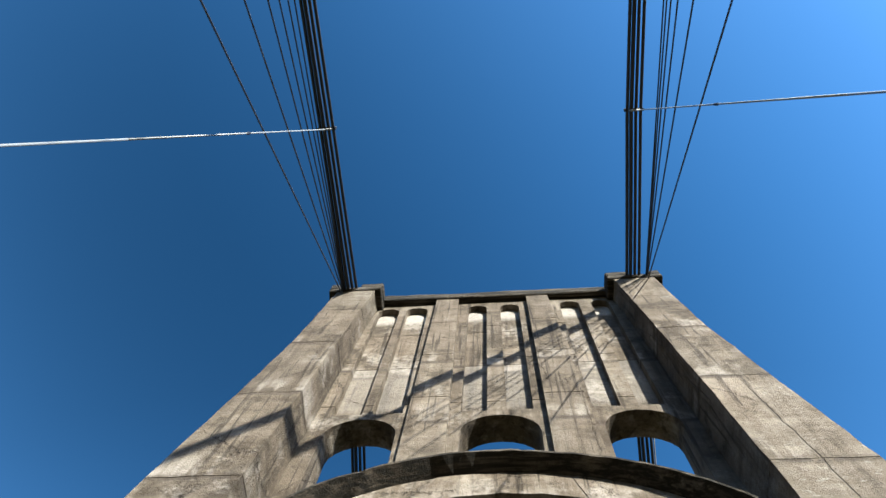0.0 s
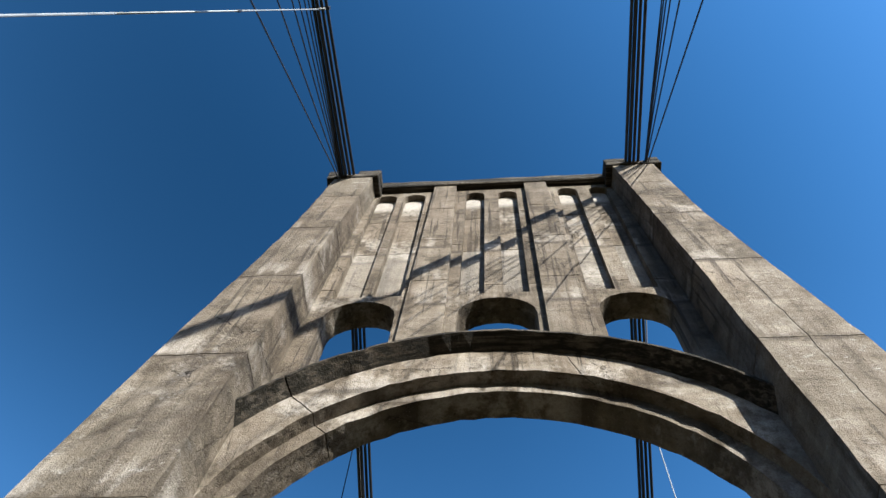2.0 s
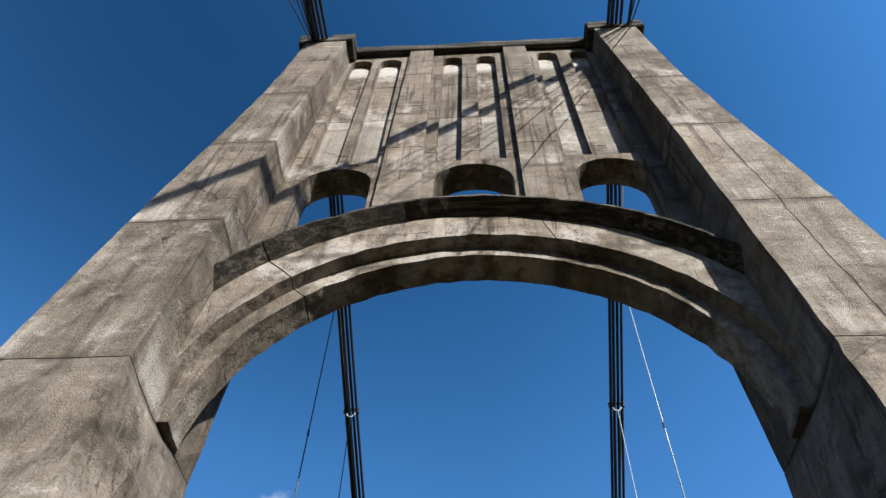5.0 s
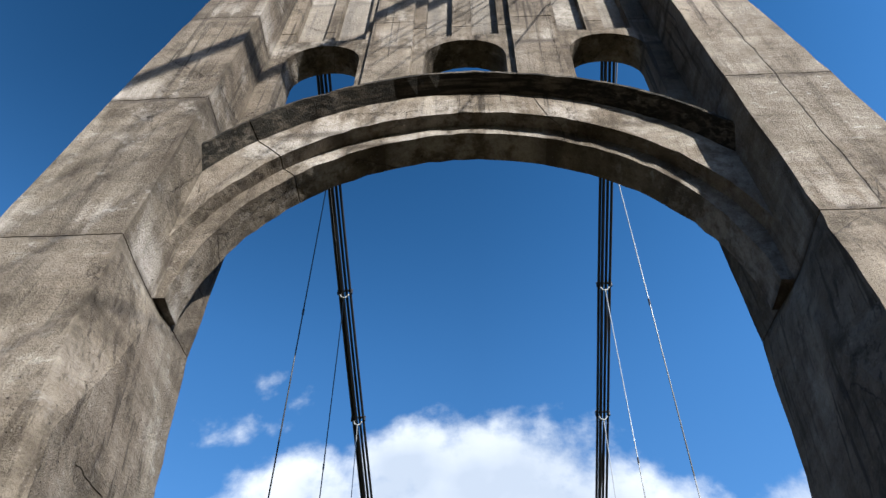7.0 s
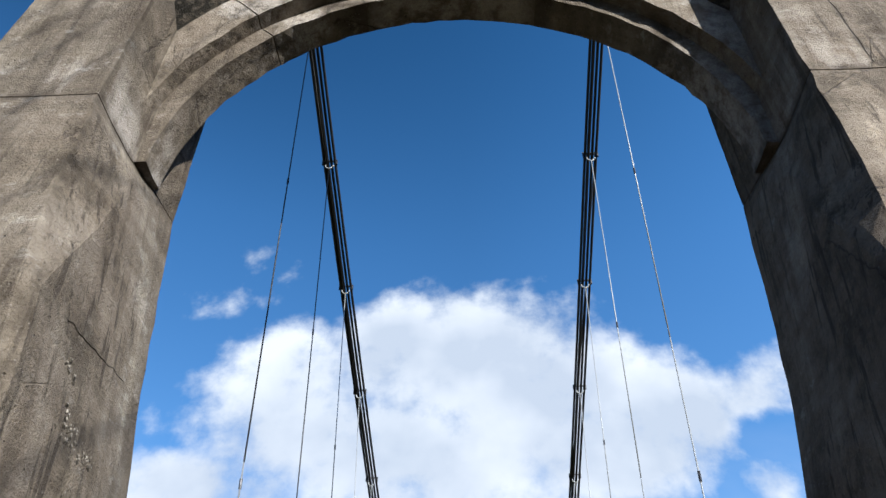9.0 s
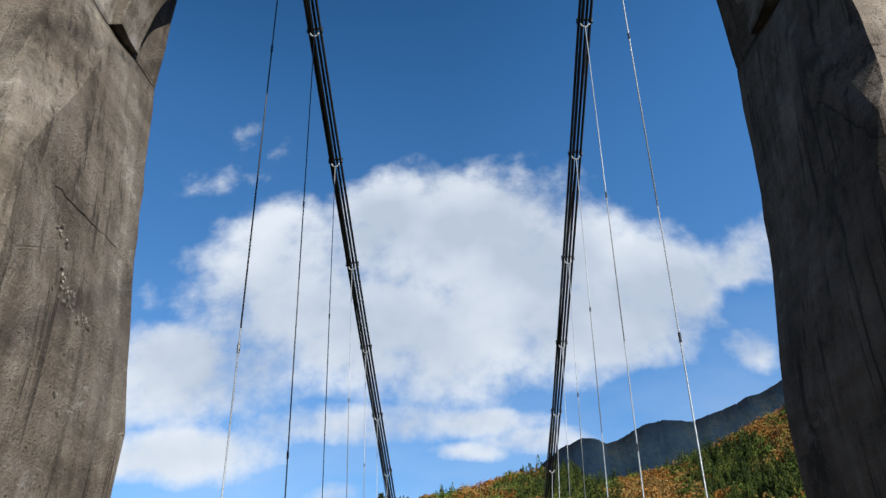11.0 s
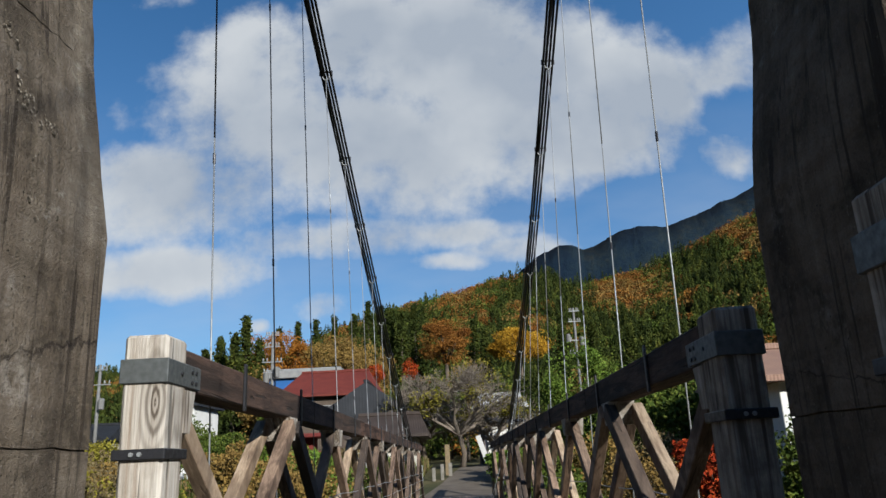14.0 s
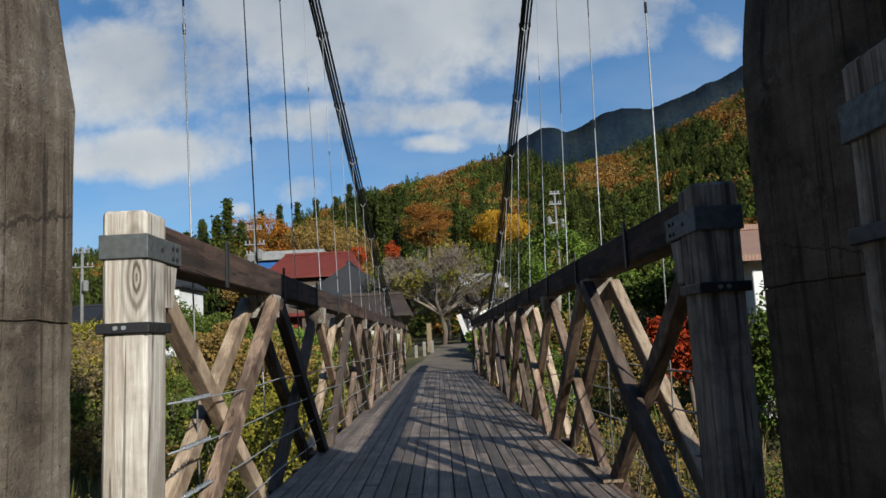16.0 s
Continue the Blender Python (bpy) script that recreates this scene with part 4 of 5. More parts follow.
house("red_roofed_house", "two-storey house with a broad rust-red tiled roof", -13.6, -6.6, 60, 68, 0.2, 7.0, 9.25, RED_ROOF, DARK_WALL, 0.6, "x", 1.2, [(-10, 5.0, 1.6, 1.1), (-8, 5.0, 1.2, 1.1)])
house("grey_roofed_house", "timber house with a steep grey tiled roof", -8.6, -2.6, 48, 55, 0.1, 4.0, 6.5, GREY_ROOF, DARK_WALL, 0.8, "y", 0.6, [(-5, 1.4, 1.5, 1.2)])
house("brown_roofed_house", "low cream house with dark brown eaves behind the truss", -5.4, -2.2, 42, 46, 0.1, 2.9, 4.1, BROWN_ROOF, CREAM_WALL, 0.7, "x", 0.5, [(-4.4, 1.2, 1.0, 1.3), (-3.0, 1.2, 0.8, 1.3)])
house("pale_roofed_house", "small house with a white sheet metal roof", -5.6, -3.4, 49, 53, 0.2, 4.1, 5.0, PALE_ROOF, DARK_WALL, 0.4, "x", 0.3)
house("white_house", "small white house behind the bare trees", 2.1, 4.6, 52, 56, 0.3, 3.9, 4.8, GREY_ROOF, WHITE_WALL, 0.4, "x", 0.3, [(2.8, 1.8, 0.8, 1.1), (3.9, 1.8, 0.7, 1.1)])
house("white_house", "two-storey white plastered house with grey roof", -22.4, -20.1, 58, 64, 0.2, 6.6, 7.6, GREY_ROOF, WHITE_WALL, 0.4, "y", 0.3, [(-20.7, 5.0, 0.7, 0.8), (-21.8, 5.0, 0.7, 0.8)])
house("white_house", "white plastered house with a clay tiled roof beside the river", 8.75, 14.5, 20.5, 26, -1.3, 3.1, 4.2, CLAY_ROOF, WHITE_WALL, 0.5, "x", 0.3, [(11.5, 1.0, 1.2, 1.1)])
house("pale_roofed_house", "low house with a pale sheet metal roof", 1.8, 5.0, 57, 62, 0.3, 5.2, 6.3, PALE_ROOF, DARK_WALL, 0.5, "x", 0.3, [(3.4, 2.6, 1.2, 1.2)])
house("dark_roofed_house", "dark tiled low house among bushes", -33, -26.5, 52, 58, 0.1, 3.4, 4.9, GREY_ROOF, DARK_WALL, 0.5, "x", 0.6)
house("cream_house", "small cream house far off behind bushes", -30.2, -27.6, 60, 65, 0.2, 4.4, 5.6, GREY_ROOF, CREAM_WALL, 0.3, "x", 0.2)

shed = thing("warehouse", "blue sheet metal warehouse with grey parapet", "warehouse")
bm = bmesh.new()
box(bm, -18.3, -11.4, 74, 80, 0.3, 10.1, 0.03)
part("wall", bm, BLUE_WALL, shed)
bm = bmesh.new()
box(bm, -18.6, -11.1, 73.6, 80.4, 10.1, 11.0, 0.05)
part("parapet", bm, GREY_WALL, shed)

shrine = thing("red_shed", "small red painted wooden shed", "shed")
bm = bmesh.new()
box(bm, -8.1, -6.6, 37.0, 38.5, -0.2, 1.9, 0.02)
part("wall", bm, RED_PAINT, shrine)
bm = bmesh.new()
box(bm, -8.5, -6.2, 36.6, 38.9, 1.9, 2.1, 0.04)
box(bm, -8.5, -6.2, 36.6, 38.9, 2.75, 2.95, 0.04)
part("roof", bm, RED_PAINT, shrine)
bm = bmesh.new()
box(bm, -7.8, -6.9, 37.3, 38.2, 2.1, 2.75, 0.02)
part("attic", bm, RED_PAINT, shrine)


def utility_pole(x, y, top, arms, boxes_):
    z0 = ground_z(x, y) - 0.3
    p = thing("utility_pole", "grey concrete utility pole with crossarms and insulators", "utility pole", "utility poles", at=(x, y, z0))
    h = top - z0
    bm = bmesh.new()
    tube(bm, [(0, 0, 0), (0, 0, h)], [0.16, 0.10], 10)
    part("pole", bm, POLE_MAT, p, smooth=True)
    for f, w in arms:
        bm = bmesh.new()
        box(bm, -w, w, -0.16, -0.06, h - f - 0.035, h - f + 0.035)
        arm = part("crossarm", bm, GALV, p)
        for ix in (-w + 0.1, -w / 2, w / 2, w - 0.1):
            bm = bmesh.new()
            tube(bm, [(ix, -0.11, h - f + 0.06), (ix, -0.11, h - f + 0.16), (ix, -0.11, h - f + 0.32)], [0.035, 0.07, 0.04], 8)
            part("insulator", bm, GREY_WALL, arm, "grey porcelain insulator")
    for bx, f in boxes_:
        bm = bmesh.new()
        tube(bm, [(bx, -0.3, h - f - 0.75), (bx, -0.3, h - f - 0.7), (bx, -0.3, h - f), (bx, -0.3, h - f + 0.08)], [0.15, 0.22, 0.22, 0.14], 10)
        part("transformer", bm, POLE_MAT, p, "pale grey transformer can")
    return p


utility_pole(-14.1, 58, 11.9, [(0.3, 0.55), (1.2, 0.6), (2.4, 0.8), (3.2, 0.7)], [(0.4, 2.9), (-0.4, 3.3)])
utility_pole(11.75, 70, 15.0, [(0.3, 0.5), (1.3, 0.6), (3.1, 0.9), (4.3, 0.7)], [(-0.75, 2.6), (0.5, 2.9)])
utility_pole(-26.2, 55, 9.5, [(0.4, 0.6), (1.5, 0.9)], [(0.4, 2.6)])

# path side: stone posts, a leaning white board, wooden post
stones = [(-0.75, 38.0, 0.72), (-1.15, 37.6, 0.62), (-1.9, 37.2, 0.6), (-0.35, 38.6, 0.7), (-2.6, 37.0, 0.5), (1.75, 38.5, 0.7), (2.2, 38.5, 0.8)]
for x, y, h in stones:
    z = ground_z(x, y)
    bm = bmesh.new()
    box(bm, x - 0.085, x + 0.085, y - 0.085, y + 0.085, z - 0.2, z + h, 0.02)
    roughen(bm, 0.02, 4.0)
    tagged(link_mesh("stone_post", bm, STONE), "squat pale stone post beside the path", "stone post", "stone posts")
z = ground_z(0.0, 40)
bm = bmesh.new()
box(bm, -0.62, -0.36, 39.9, 40.12, z - 0.2, z + 1.5, 0.02)
tagged(link_mesh("wooden_post", bm, TAN_WOOD), "tall tan wooden marker post beside the path", "post")
sign = thing("signboard", "leaning white signboard on a dark post beside the path", "signboard", at=(1.35, 39.5, ground_z(1.35, 39.5)))
bm = bmesh.new()
beam(bm, (0.2, 0, 0.55), (-0.22, 0, 1.85), 0.26, 0.05, (0, 1, 0))
part("board", bm, SIGN_WHITE, sign)
bm = bmesh.new()
beam(bm, (0.3, 0.08, -0.2), (0.1, 0.08, 1.6), 0.08, 0.08, (0, 1, 0))
part("support", bm, DARK_WALL, sign)
for i in range(4):
    x0, y0 = -4.6 + i * 0.75, 36.5
    bm = bmesh.new()
    zz = ground_z(x0, y0)
    for px_ in (x0, x0 + 0.7):
        tube(bm, [(px_, y0, zz - 0.1), (px_, y0, zz + 0.85)], 0.025, 6)
    tube(bm, [(x0, y0, zz + 0.85), (x0 + 0.7, y0, zz + 0.85)], 0.022, 6)
    tube(bm, [(x0, y0, zz + 0.45), (x0 + 0.7, y0, zz + 0.45)], 0.018, 6)
    tagged(link_mesh("barrier_rail", bm, GALV), "low pale metal barrier rail near the path", "barrier", "barrier rails")

# ---- woods ----
DGREEN = leaves("cedar_needles", [(0.1, (0.006, 0.009, 0.0025)), (0.4, (0.016, 0.023, 0.005)), (0.62, (0.034, 0.043, 0.008)), (0.82, (0.072, 0.074, 0.013)), (1.0, (0.12, 0.107, 0.02))], 0.2, 0.3)
RUST = leaves("rust_leaves", [(0.1, (0.06, 0.022, 0.008)), (0.5, (0.15, 0.062, 0.013)), (0.8, (0.21, 0.10, 0.02)), (1.0, (0.13, 0.10, 0.025))], 0.3, 0.25)
ORANGE = leaves("orange_leaves", [(0.1, (0.08, 0.026, 0.005)), (0.5, (0.20, 0.075, 0.011)), (1.0, (0.28, 0.13, 0.022))])
GOLD = leaves("golden_leaves", [(0.1, (0.16, 0.073, 0.008)), (0.5, (0.32, 0.17, 0.014)), (1.0, (0.40, 0.25, 0.03))])
TAN = leaves("tan_leaves", [(0.1, (0.07, 0.043, 0.014)), (0.5, (0.155, 0.10, 0.03)), (1.0, (0.22, 0.14, 0.035))], 0.35, 0.4)
RED = leaves("red_maple_leaves", [(0.1, (0.10, 0.010, 0.004)), (0.5, (0.22, 0.028, 0.008)), (0.85, (0.30, 0.065, 0.012)), (1.0, (0.28, 0.11, 0.018))])
YELLOW = leaves("yellow_leaves", [(0.1, (0.0576, 0.057, 0.0085)), (0.5, (0.144, 0.1254, 0.017)), (1.0, (0.216, 0.19, 0.034))])
GREEN = leaves("green_leaves", [(0.1, (0.018, 0.030, 0.006)), (0.5, (0.05, 0.072, 0.012)), (0.85, (0.095, 0.108, 0.02)), (1.0, (0.17, 0.145, 0.024))])
LIME = leaves("fresh_green_leaves", [(0.1, (0.035, 0.06, 0.008)), (0.5, (0.075, 0.12, 0.018)), (1.0, (0.14, 0.18, 0.03))])
DRY = leaves("dry_grass", [(0.1, (0.055, 0.039, 0.017)), (0.5, (0.110, 0.083, 0.039)), (1.0, (0.165, 0.132, 0.066))])


def tris_object(name, tri, material, parent=None):
    """One mesh of loose triangles: tri is n x 3 x 3."""
    tri = np.asarray(tri, dtype=float)
    n = len(tri)
    me = bpy.data.meshes.new(name)
    me.vertices.add(3 * n)
    me.vertices.foreach_set("co", tri.reshape(-1))
    me.loops.add(3 * n)
    me.loops.foreach_set("vertex_index", np.arange(3 * n))
    me.polygons.add(n)
    me.polygons.foreach_set("loop_start", np.arange(0, 3 * n, 3))
    me.update(calc_edges=True)
    me.materials.append(material)
    ob = new(name, me)
    if parent is not None:
        ob.parent = parent
    return ob


RS = np.random.RandomState(11)


def leaf_tris(centres, size, flat=0.6):
    """Small leaves or sprays of leaves at the centres, turned at random."""
    n = len(centres)
    a = RS.normal(size=(n, 3))
    a /= np.linalg.norm(a, axis=1)[:, None]
    b = np.cross(a, RS.normal(size=(n, 3)))
    b /= np.linalg.norm(b, axis=1)[:, None]
    s = (size * RS.uniform(0.6, 1.5, n))[:, None]
    return np.stack([centres + a * s, centres - a * s * 0.6 + b * s * 0.8, centres - a * s * 0.5 - b * s * 0.8], 1)


def blob_points(n, c, r, gaps=0.45, seed=0):
    """Points in the outer shell of an uneven crown with holes."""
    out = []
    while sum(len(o) for o in out) < n:
        d = RS.normal(size=(n * 2, 3))
        d /= np.linalg.norm(d, axis=1)[:, None]
        rad = RS.uniform(0.45, 1.0, n * 2) ** 0.5
        lump = np.array([noise.noise(Vector(q) * 2.3 + Vector((seed * 7.1, seed * 3.3, 0))) for q in d])
        keep = np.array([noise.noise(Vector(q * rr) * 4.1 + Vector((seed * 1.7, 0, seed))) for q, rr in zip(d, rad)]) > -gaps + 0.2
        p = d * (rad * (1 + 0.38 * lump))[:, None] * np.array(r) + np.array(c)
        out.append(p[keep])
    return np.concatenate(out)[:n]


def broadleaf(name, label, x, y, top, width, material, n=2200, size=0.28, base=None, seed=1, thick=0.5, trunk=0.16, category="tree", group="autumn trees", umbrella=False):
    z0 = ground_z(x, y) - 0.2 if base is None else base
    t = thing(name, label, category, group, at=(x, y, z0))
    h = top - z0
    rnd_ = random.Random(seed)
    crown_h = h * thick
    cz = h - crown_h / 2
    bm = bmesh.new()
    fork = Vector((rnd_.uniform(-0.3, 0.3), rnd_.uniform(-0.3, 0.3), h - crown_h * 0.95))
    tube(bm, [(0, 0, 0), tuple(fork * 0.5 + Vector((0.1, 0, 0))), tuple(fork)], [trunk * h / 8, trunk * h / 10, trunk * h / 13], 8)
    part("trunk", bm, BARK, t, smooth=True)
    bm = bmesh.new()
    tips = []
    for i in range(9):
        a = 2 * math.pi * i / 9 + rnd_.uniform(-0.3, 0.3)
        r = width * rnd_.uniform(0.22, 0.42)
        tip = Vector((r * math.cos(a), r * math.sin(a), cz + crown_h * rnd_.uniform(-0.2, 0.35)))
        mid = fork.lerp(tip, 0.5) + Vector((0, 0, crown_h * 0.05))
        tube(bm, [tuple(fork), tuple(mid), tuple(tip)], [trunk * h / 18, trunk * h / 28, trunk * h / 60], 5)
        tips.append(tip)
    part("branchwork", bm, BARK, t, smooth=True)
    parts_ = [blob_points(n // 3, (0, 0, cz), (width / 2, width / 2, crown_h / 2), 0.5, seed)]
    for i, tip in enumerate(tips):
        rr = width * rnd_.uniform(0.13, 0.24)
        parts_.append(blob_points(n * 2 // 27, tuple(tip), (rr, rr, rr * (0.55 if umbrella else 0.8)), 0.5, seed + i))
    tris_object("crown", leaf_tris(np.concatenate(parts_), size), material, t)
    return t


def spire(x, y, z, h, r, n=200):
    """A dense cedar crown: drooping sprays of needles in a pointed, uneven outline."""
    f = RS.uniform(0.16, 1.0, n) ** 0.85
    a = RS.uniform(0, 6.283, n)
    q = r * (1 - f) ** 0.8 * RS.uniform(0.5, 1.08, n) * (1 + 0.18 * np.sin(f * 26 + x))
    p = np.stack([x + q * np.cos(a), y + q * np.sin(a), z + h * f], 1)
    out = np.stack([np.cos(a), np.sin(a), -0.7 + 0 * a], 1)
    side_v = np.stack([-np.sin(a), np.cos(a), 0.3 * RS.normal(size=n)], 1)
    s = (0.30 * RS.uniform(0.6, 1.4, n) * (1.15 - 0.6 * f))[:, None]
    up = np.array([0, 0, 1.0])
    return np.stack([p + up * s * 1.1 - out * s * 0.3, p + out * s * 0.9 + side_v * s * 0.55, p + out * s * 0.9 - side_v * s * 0.55], 1)


cones, autumn, tans, limes = [], [], [], []
for _ in range(6800):
    az = RS.uniform(-0.62, 0.62)
    d = 96 + 165 * RS.uniform() ** 0.75
    y = d / math.sqrt(1 + az * az)
    x = az * y
    z = ground_z(x, y)
    f = (d - 95) / 165
    patch = 1.1 * noise.noise(Vector((az * 9 + 5.3, f * 4.0, 3.0))) + 0.55 * noise.noise(Vector((az * 26, f * 11, 9.0))) + 0.16 * RS.normal()
    if az > 0.08:
        patch += 0.3 * max(0.0, min((f - 0.55) / 0.2, 1.0)) * min((az - 0.08) / 0.12, 1.0)
    if patch > 0.36:
        wide = RS.uniform(2.4, 3.8)
        c = blob_points(390, (x, y, z + 2.6), (wide, wide, wide * 0.8), 0.6, int(abs(x * 7)) % 97)
        (autumn if RS.uniform() < 0.6 else tans).append(leaf_tris(c, 0.24))
    elif patch > 0.2:
        c = blob_points(340, (x, y, z + 2.8), (2.8, 2.8, 2.6), 0.6, int(abs(x * 7)) % 97)
        limes.append(leaf_tris(c, 0.24))
    else:
        cones.append(spire(x, y, z - 1.0, RS.uniform(5.5, 9.5), RS.uniform(1.5, 2.2)))
for nm, lst, mt, lb in (("cedar_forest", cones, DGREEN, "dark green cedar forest covering the hillside"), ("autumn_woods", autumn, RUST, "rust and orange autumn woods on the hillside"), ("tan_woods", tans, TAN, "tan and yellow autumn woods on the hillside"), ("green_woods", limes, GREEN, "mid-green broadleaved woods on the hillside")):
    if lst:
        tagged(tris_object(nm, np.concatenate(lst), mt), lb, "forest", kind="stuff")


def cedar(x, y, top, r, seed, label="tall dark green cedar behind the village"):
    z0 = ground_z(x, y) - 0.2
    t = thing("cedar_tree", label, "tree", "cedars", at=(x, y, z0))
    h = top - z0
    bm = bmesh.new()
    tube(bm, [(0, 0, 0), (0, 0, h * 0.95)], [0.03 * h, 0.03], 7)
    part("trunk", bm, BARK, t, smooth=True)
    pts_ = []
    rnd_ = random.Random(seed)
    for i in range(30):
        f = i / 30
        zc = h * (0.12 + 0.88 * f)
        rr = r * (1 - f) * (0.85 + 0.25 * math.cos(i * 2.1)) + 0.05
        for j in range(14):
            a = rnd_.uniform(0, 6.28)
            q = rr * rnd_.uniform(0.35, 1.05)
            pts_.append((q * math.cos(a), q * math.sin(a), zc - 0.25 * q + rnd_.uniform(-0.3, 0.3)))
    pts_ = np.repeat(np.array(pts_), 12, 0) + RS.normal(size=(len(pts_) * 12, 3)) * 0.2
    tris_object("crown", leaf_tris(pts_, 0.16), DGREEN, t)


for i, (az, y, el, r) in enumerate([(-0.113, 108, 0.222, 4.2), (-0.095, 112, 0.215, 3.6), (-0.132, 116, 0.205, 3.0), (-0.085, 98, 0.21, 3.3), (-0.068, 96, 0.205, 3.2), (-0.05, 104, 0.215, 3.2), (-0.28, 82, 0.209, 2.6), (-0.295, 80, 0.185, 3.0),
                                    (-0.315, 84, 0.18, 3.4), (-0.262, 86, 0.175, 2.6), (-0.335, 86, 0.165, 3.4), (-0.37, 90, 0.16, 3.6), (-0.40, 92, 0.15, 3.5), (-0.21, 112, 0.198, 1.4), (-0.185, 116, 0.20, 1.4), (-0.16, 118, 0.203, 1.5), (-0.235, 110, 0.19, 1.5),
                                    (0.03, 108, 0.19, 2.6), (0.045, 104, 0.175, 2.6), (0.15, 106, 0.19, 3.0), (0.19, 100, 0.18, 3.0), (0.24, 96, 0.17, 3.2), (0.29, 92, 0.165, 3.2), (0.33, 96, 0.175, 3.2)]):
    cedar(az * y, y, 1.2 + el * y, r, i)

broadleaf("autumn_tree", "broad orange autumn tree above the rooftops", -21.5, 94, 18.4, 9.0, ORANGE, 17000, 0.105, seed=2, thick=0.6)
broadleaf("autumn_tree", "tan and yellow autumn tree above the rooftops", -15.5, 95, 17.9, 9.0, TAN, 17000, 0.105, seed=3, thick=0.62)
broadleaf("autumn_tree", "tan and yellow autumn tree above the rooftops", -10.8, 92, 16.3, 7.0, TAN, 14000, 0.105, seed=4, thick=0.62)
broadleaf("autumn_tree", "rust-orange autumn tree with a wide rounded crown", -0.9, 98, 19.9, 6.4, RUST, 17000, 0.085, seed=5, thick=0.34, umbrella=True)
broadleaf("autumn_tree", "golden yellow autumn tree with a flat crown", 8.8, 98, 18.0, 8.0, GOLD, 17000, 0.085, seed=6, thick=0.26, umbrella=True)
broadleaf("maple_tree", "small bright red maple behind the roofs", -4.6, 79, 12.1, 1.8, RED, 2600, 0.06, seed=7, thick=0.2)
broadleaf("maple_tree", "small bright red maple behind the roofs", -8.3, 80, 12.0, 1.8, RED, 2600, 0.06, seed=8, thick=0.2)
broadleaf("maple_tree", "orange-red maple on the bank beside the bridge", 6.0, 18.2, 1.6, 2.0, RED, 3600, 0.055, seed=9, thick=0.4, group="bank trees")
broadleaf("green_tree", "leafy fresh green tree beside the bridge end", 8.2, 50, 8.6, 4.4, LIME, 11000, 0.075, seed=10, thick=0.85, group="bank trees")
broadleaf("green_tree", "leafy fresh green tree beside the bridge end", 10.8, 47, 6.6, 4.0, LIME, 10000, 0.075, seed=12, thick=0.85, group="bank trees")
broadleaf("green_tree", "dense green tree on the bank behind the truss", 8.5, 27, 3.4, 4.5, GREEN, 6500, 0.085, seed=13, thick=0.85, group="bank trees")
broadleaf("green_tree", "dense green tree on the bank behind the truss", 7.2, 34, 4.0, 4.6, GREEN, 6500, 0.09, seed=14, thick=0.85, group="bank trees")
broadleaf("green_tree", "dense green tree beside the white house", 9.0, 19.2, 2.3, 2.6, GREEN, 6000, 0.06, seed=16, thick=0.85, group="bank trees")
broadleaf("green_tree", "yellowing green tree on the bank behind the truss", 12.5, 36, 5.5, 5.0, GREEN, 6500, 0.1, seed=15, thick=0.85, group="bank trees")
rt = random.Random(33)
for i in range(22):
    az = -0.36 + 0.035 * i + rt.uniform(-0.012, 0.012)
    y = rt.uniform(72, 90)
    broadleaf("wood_edge_tree", "dark green tree at the foot of the hill", az * y, y, 1.2 + y * rt.uniform(0.105, 0.14), rt.uniform(4.5, 6.5), (GREEN, DGREEN, GREEN, TAN)[i % 4], 6000, 0.12, seed=50 + i, thick=0.8, group="wood edge trees")


for i, (x, y, top, w) in enumerate([(-18.6, 51, 5.2, 5.0), (-24.5, 50, 3.6, 4.5), (-16.5, 50, 3.9, 4.5), (-12.0, 46, 3.0, 4.0), (-28.5, 48, 3.0, 4.5)]):
    broadleaf("garden_tree", "leafy garden tree in front of the houses", x, y, top, w, (GREEN, YELLOW, GREEN, TAN, GREEN)[i], 6000, 0.08, seed=80 + i, thick=0.85, group="garden trees")


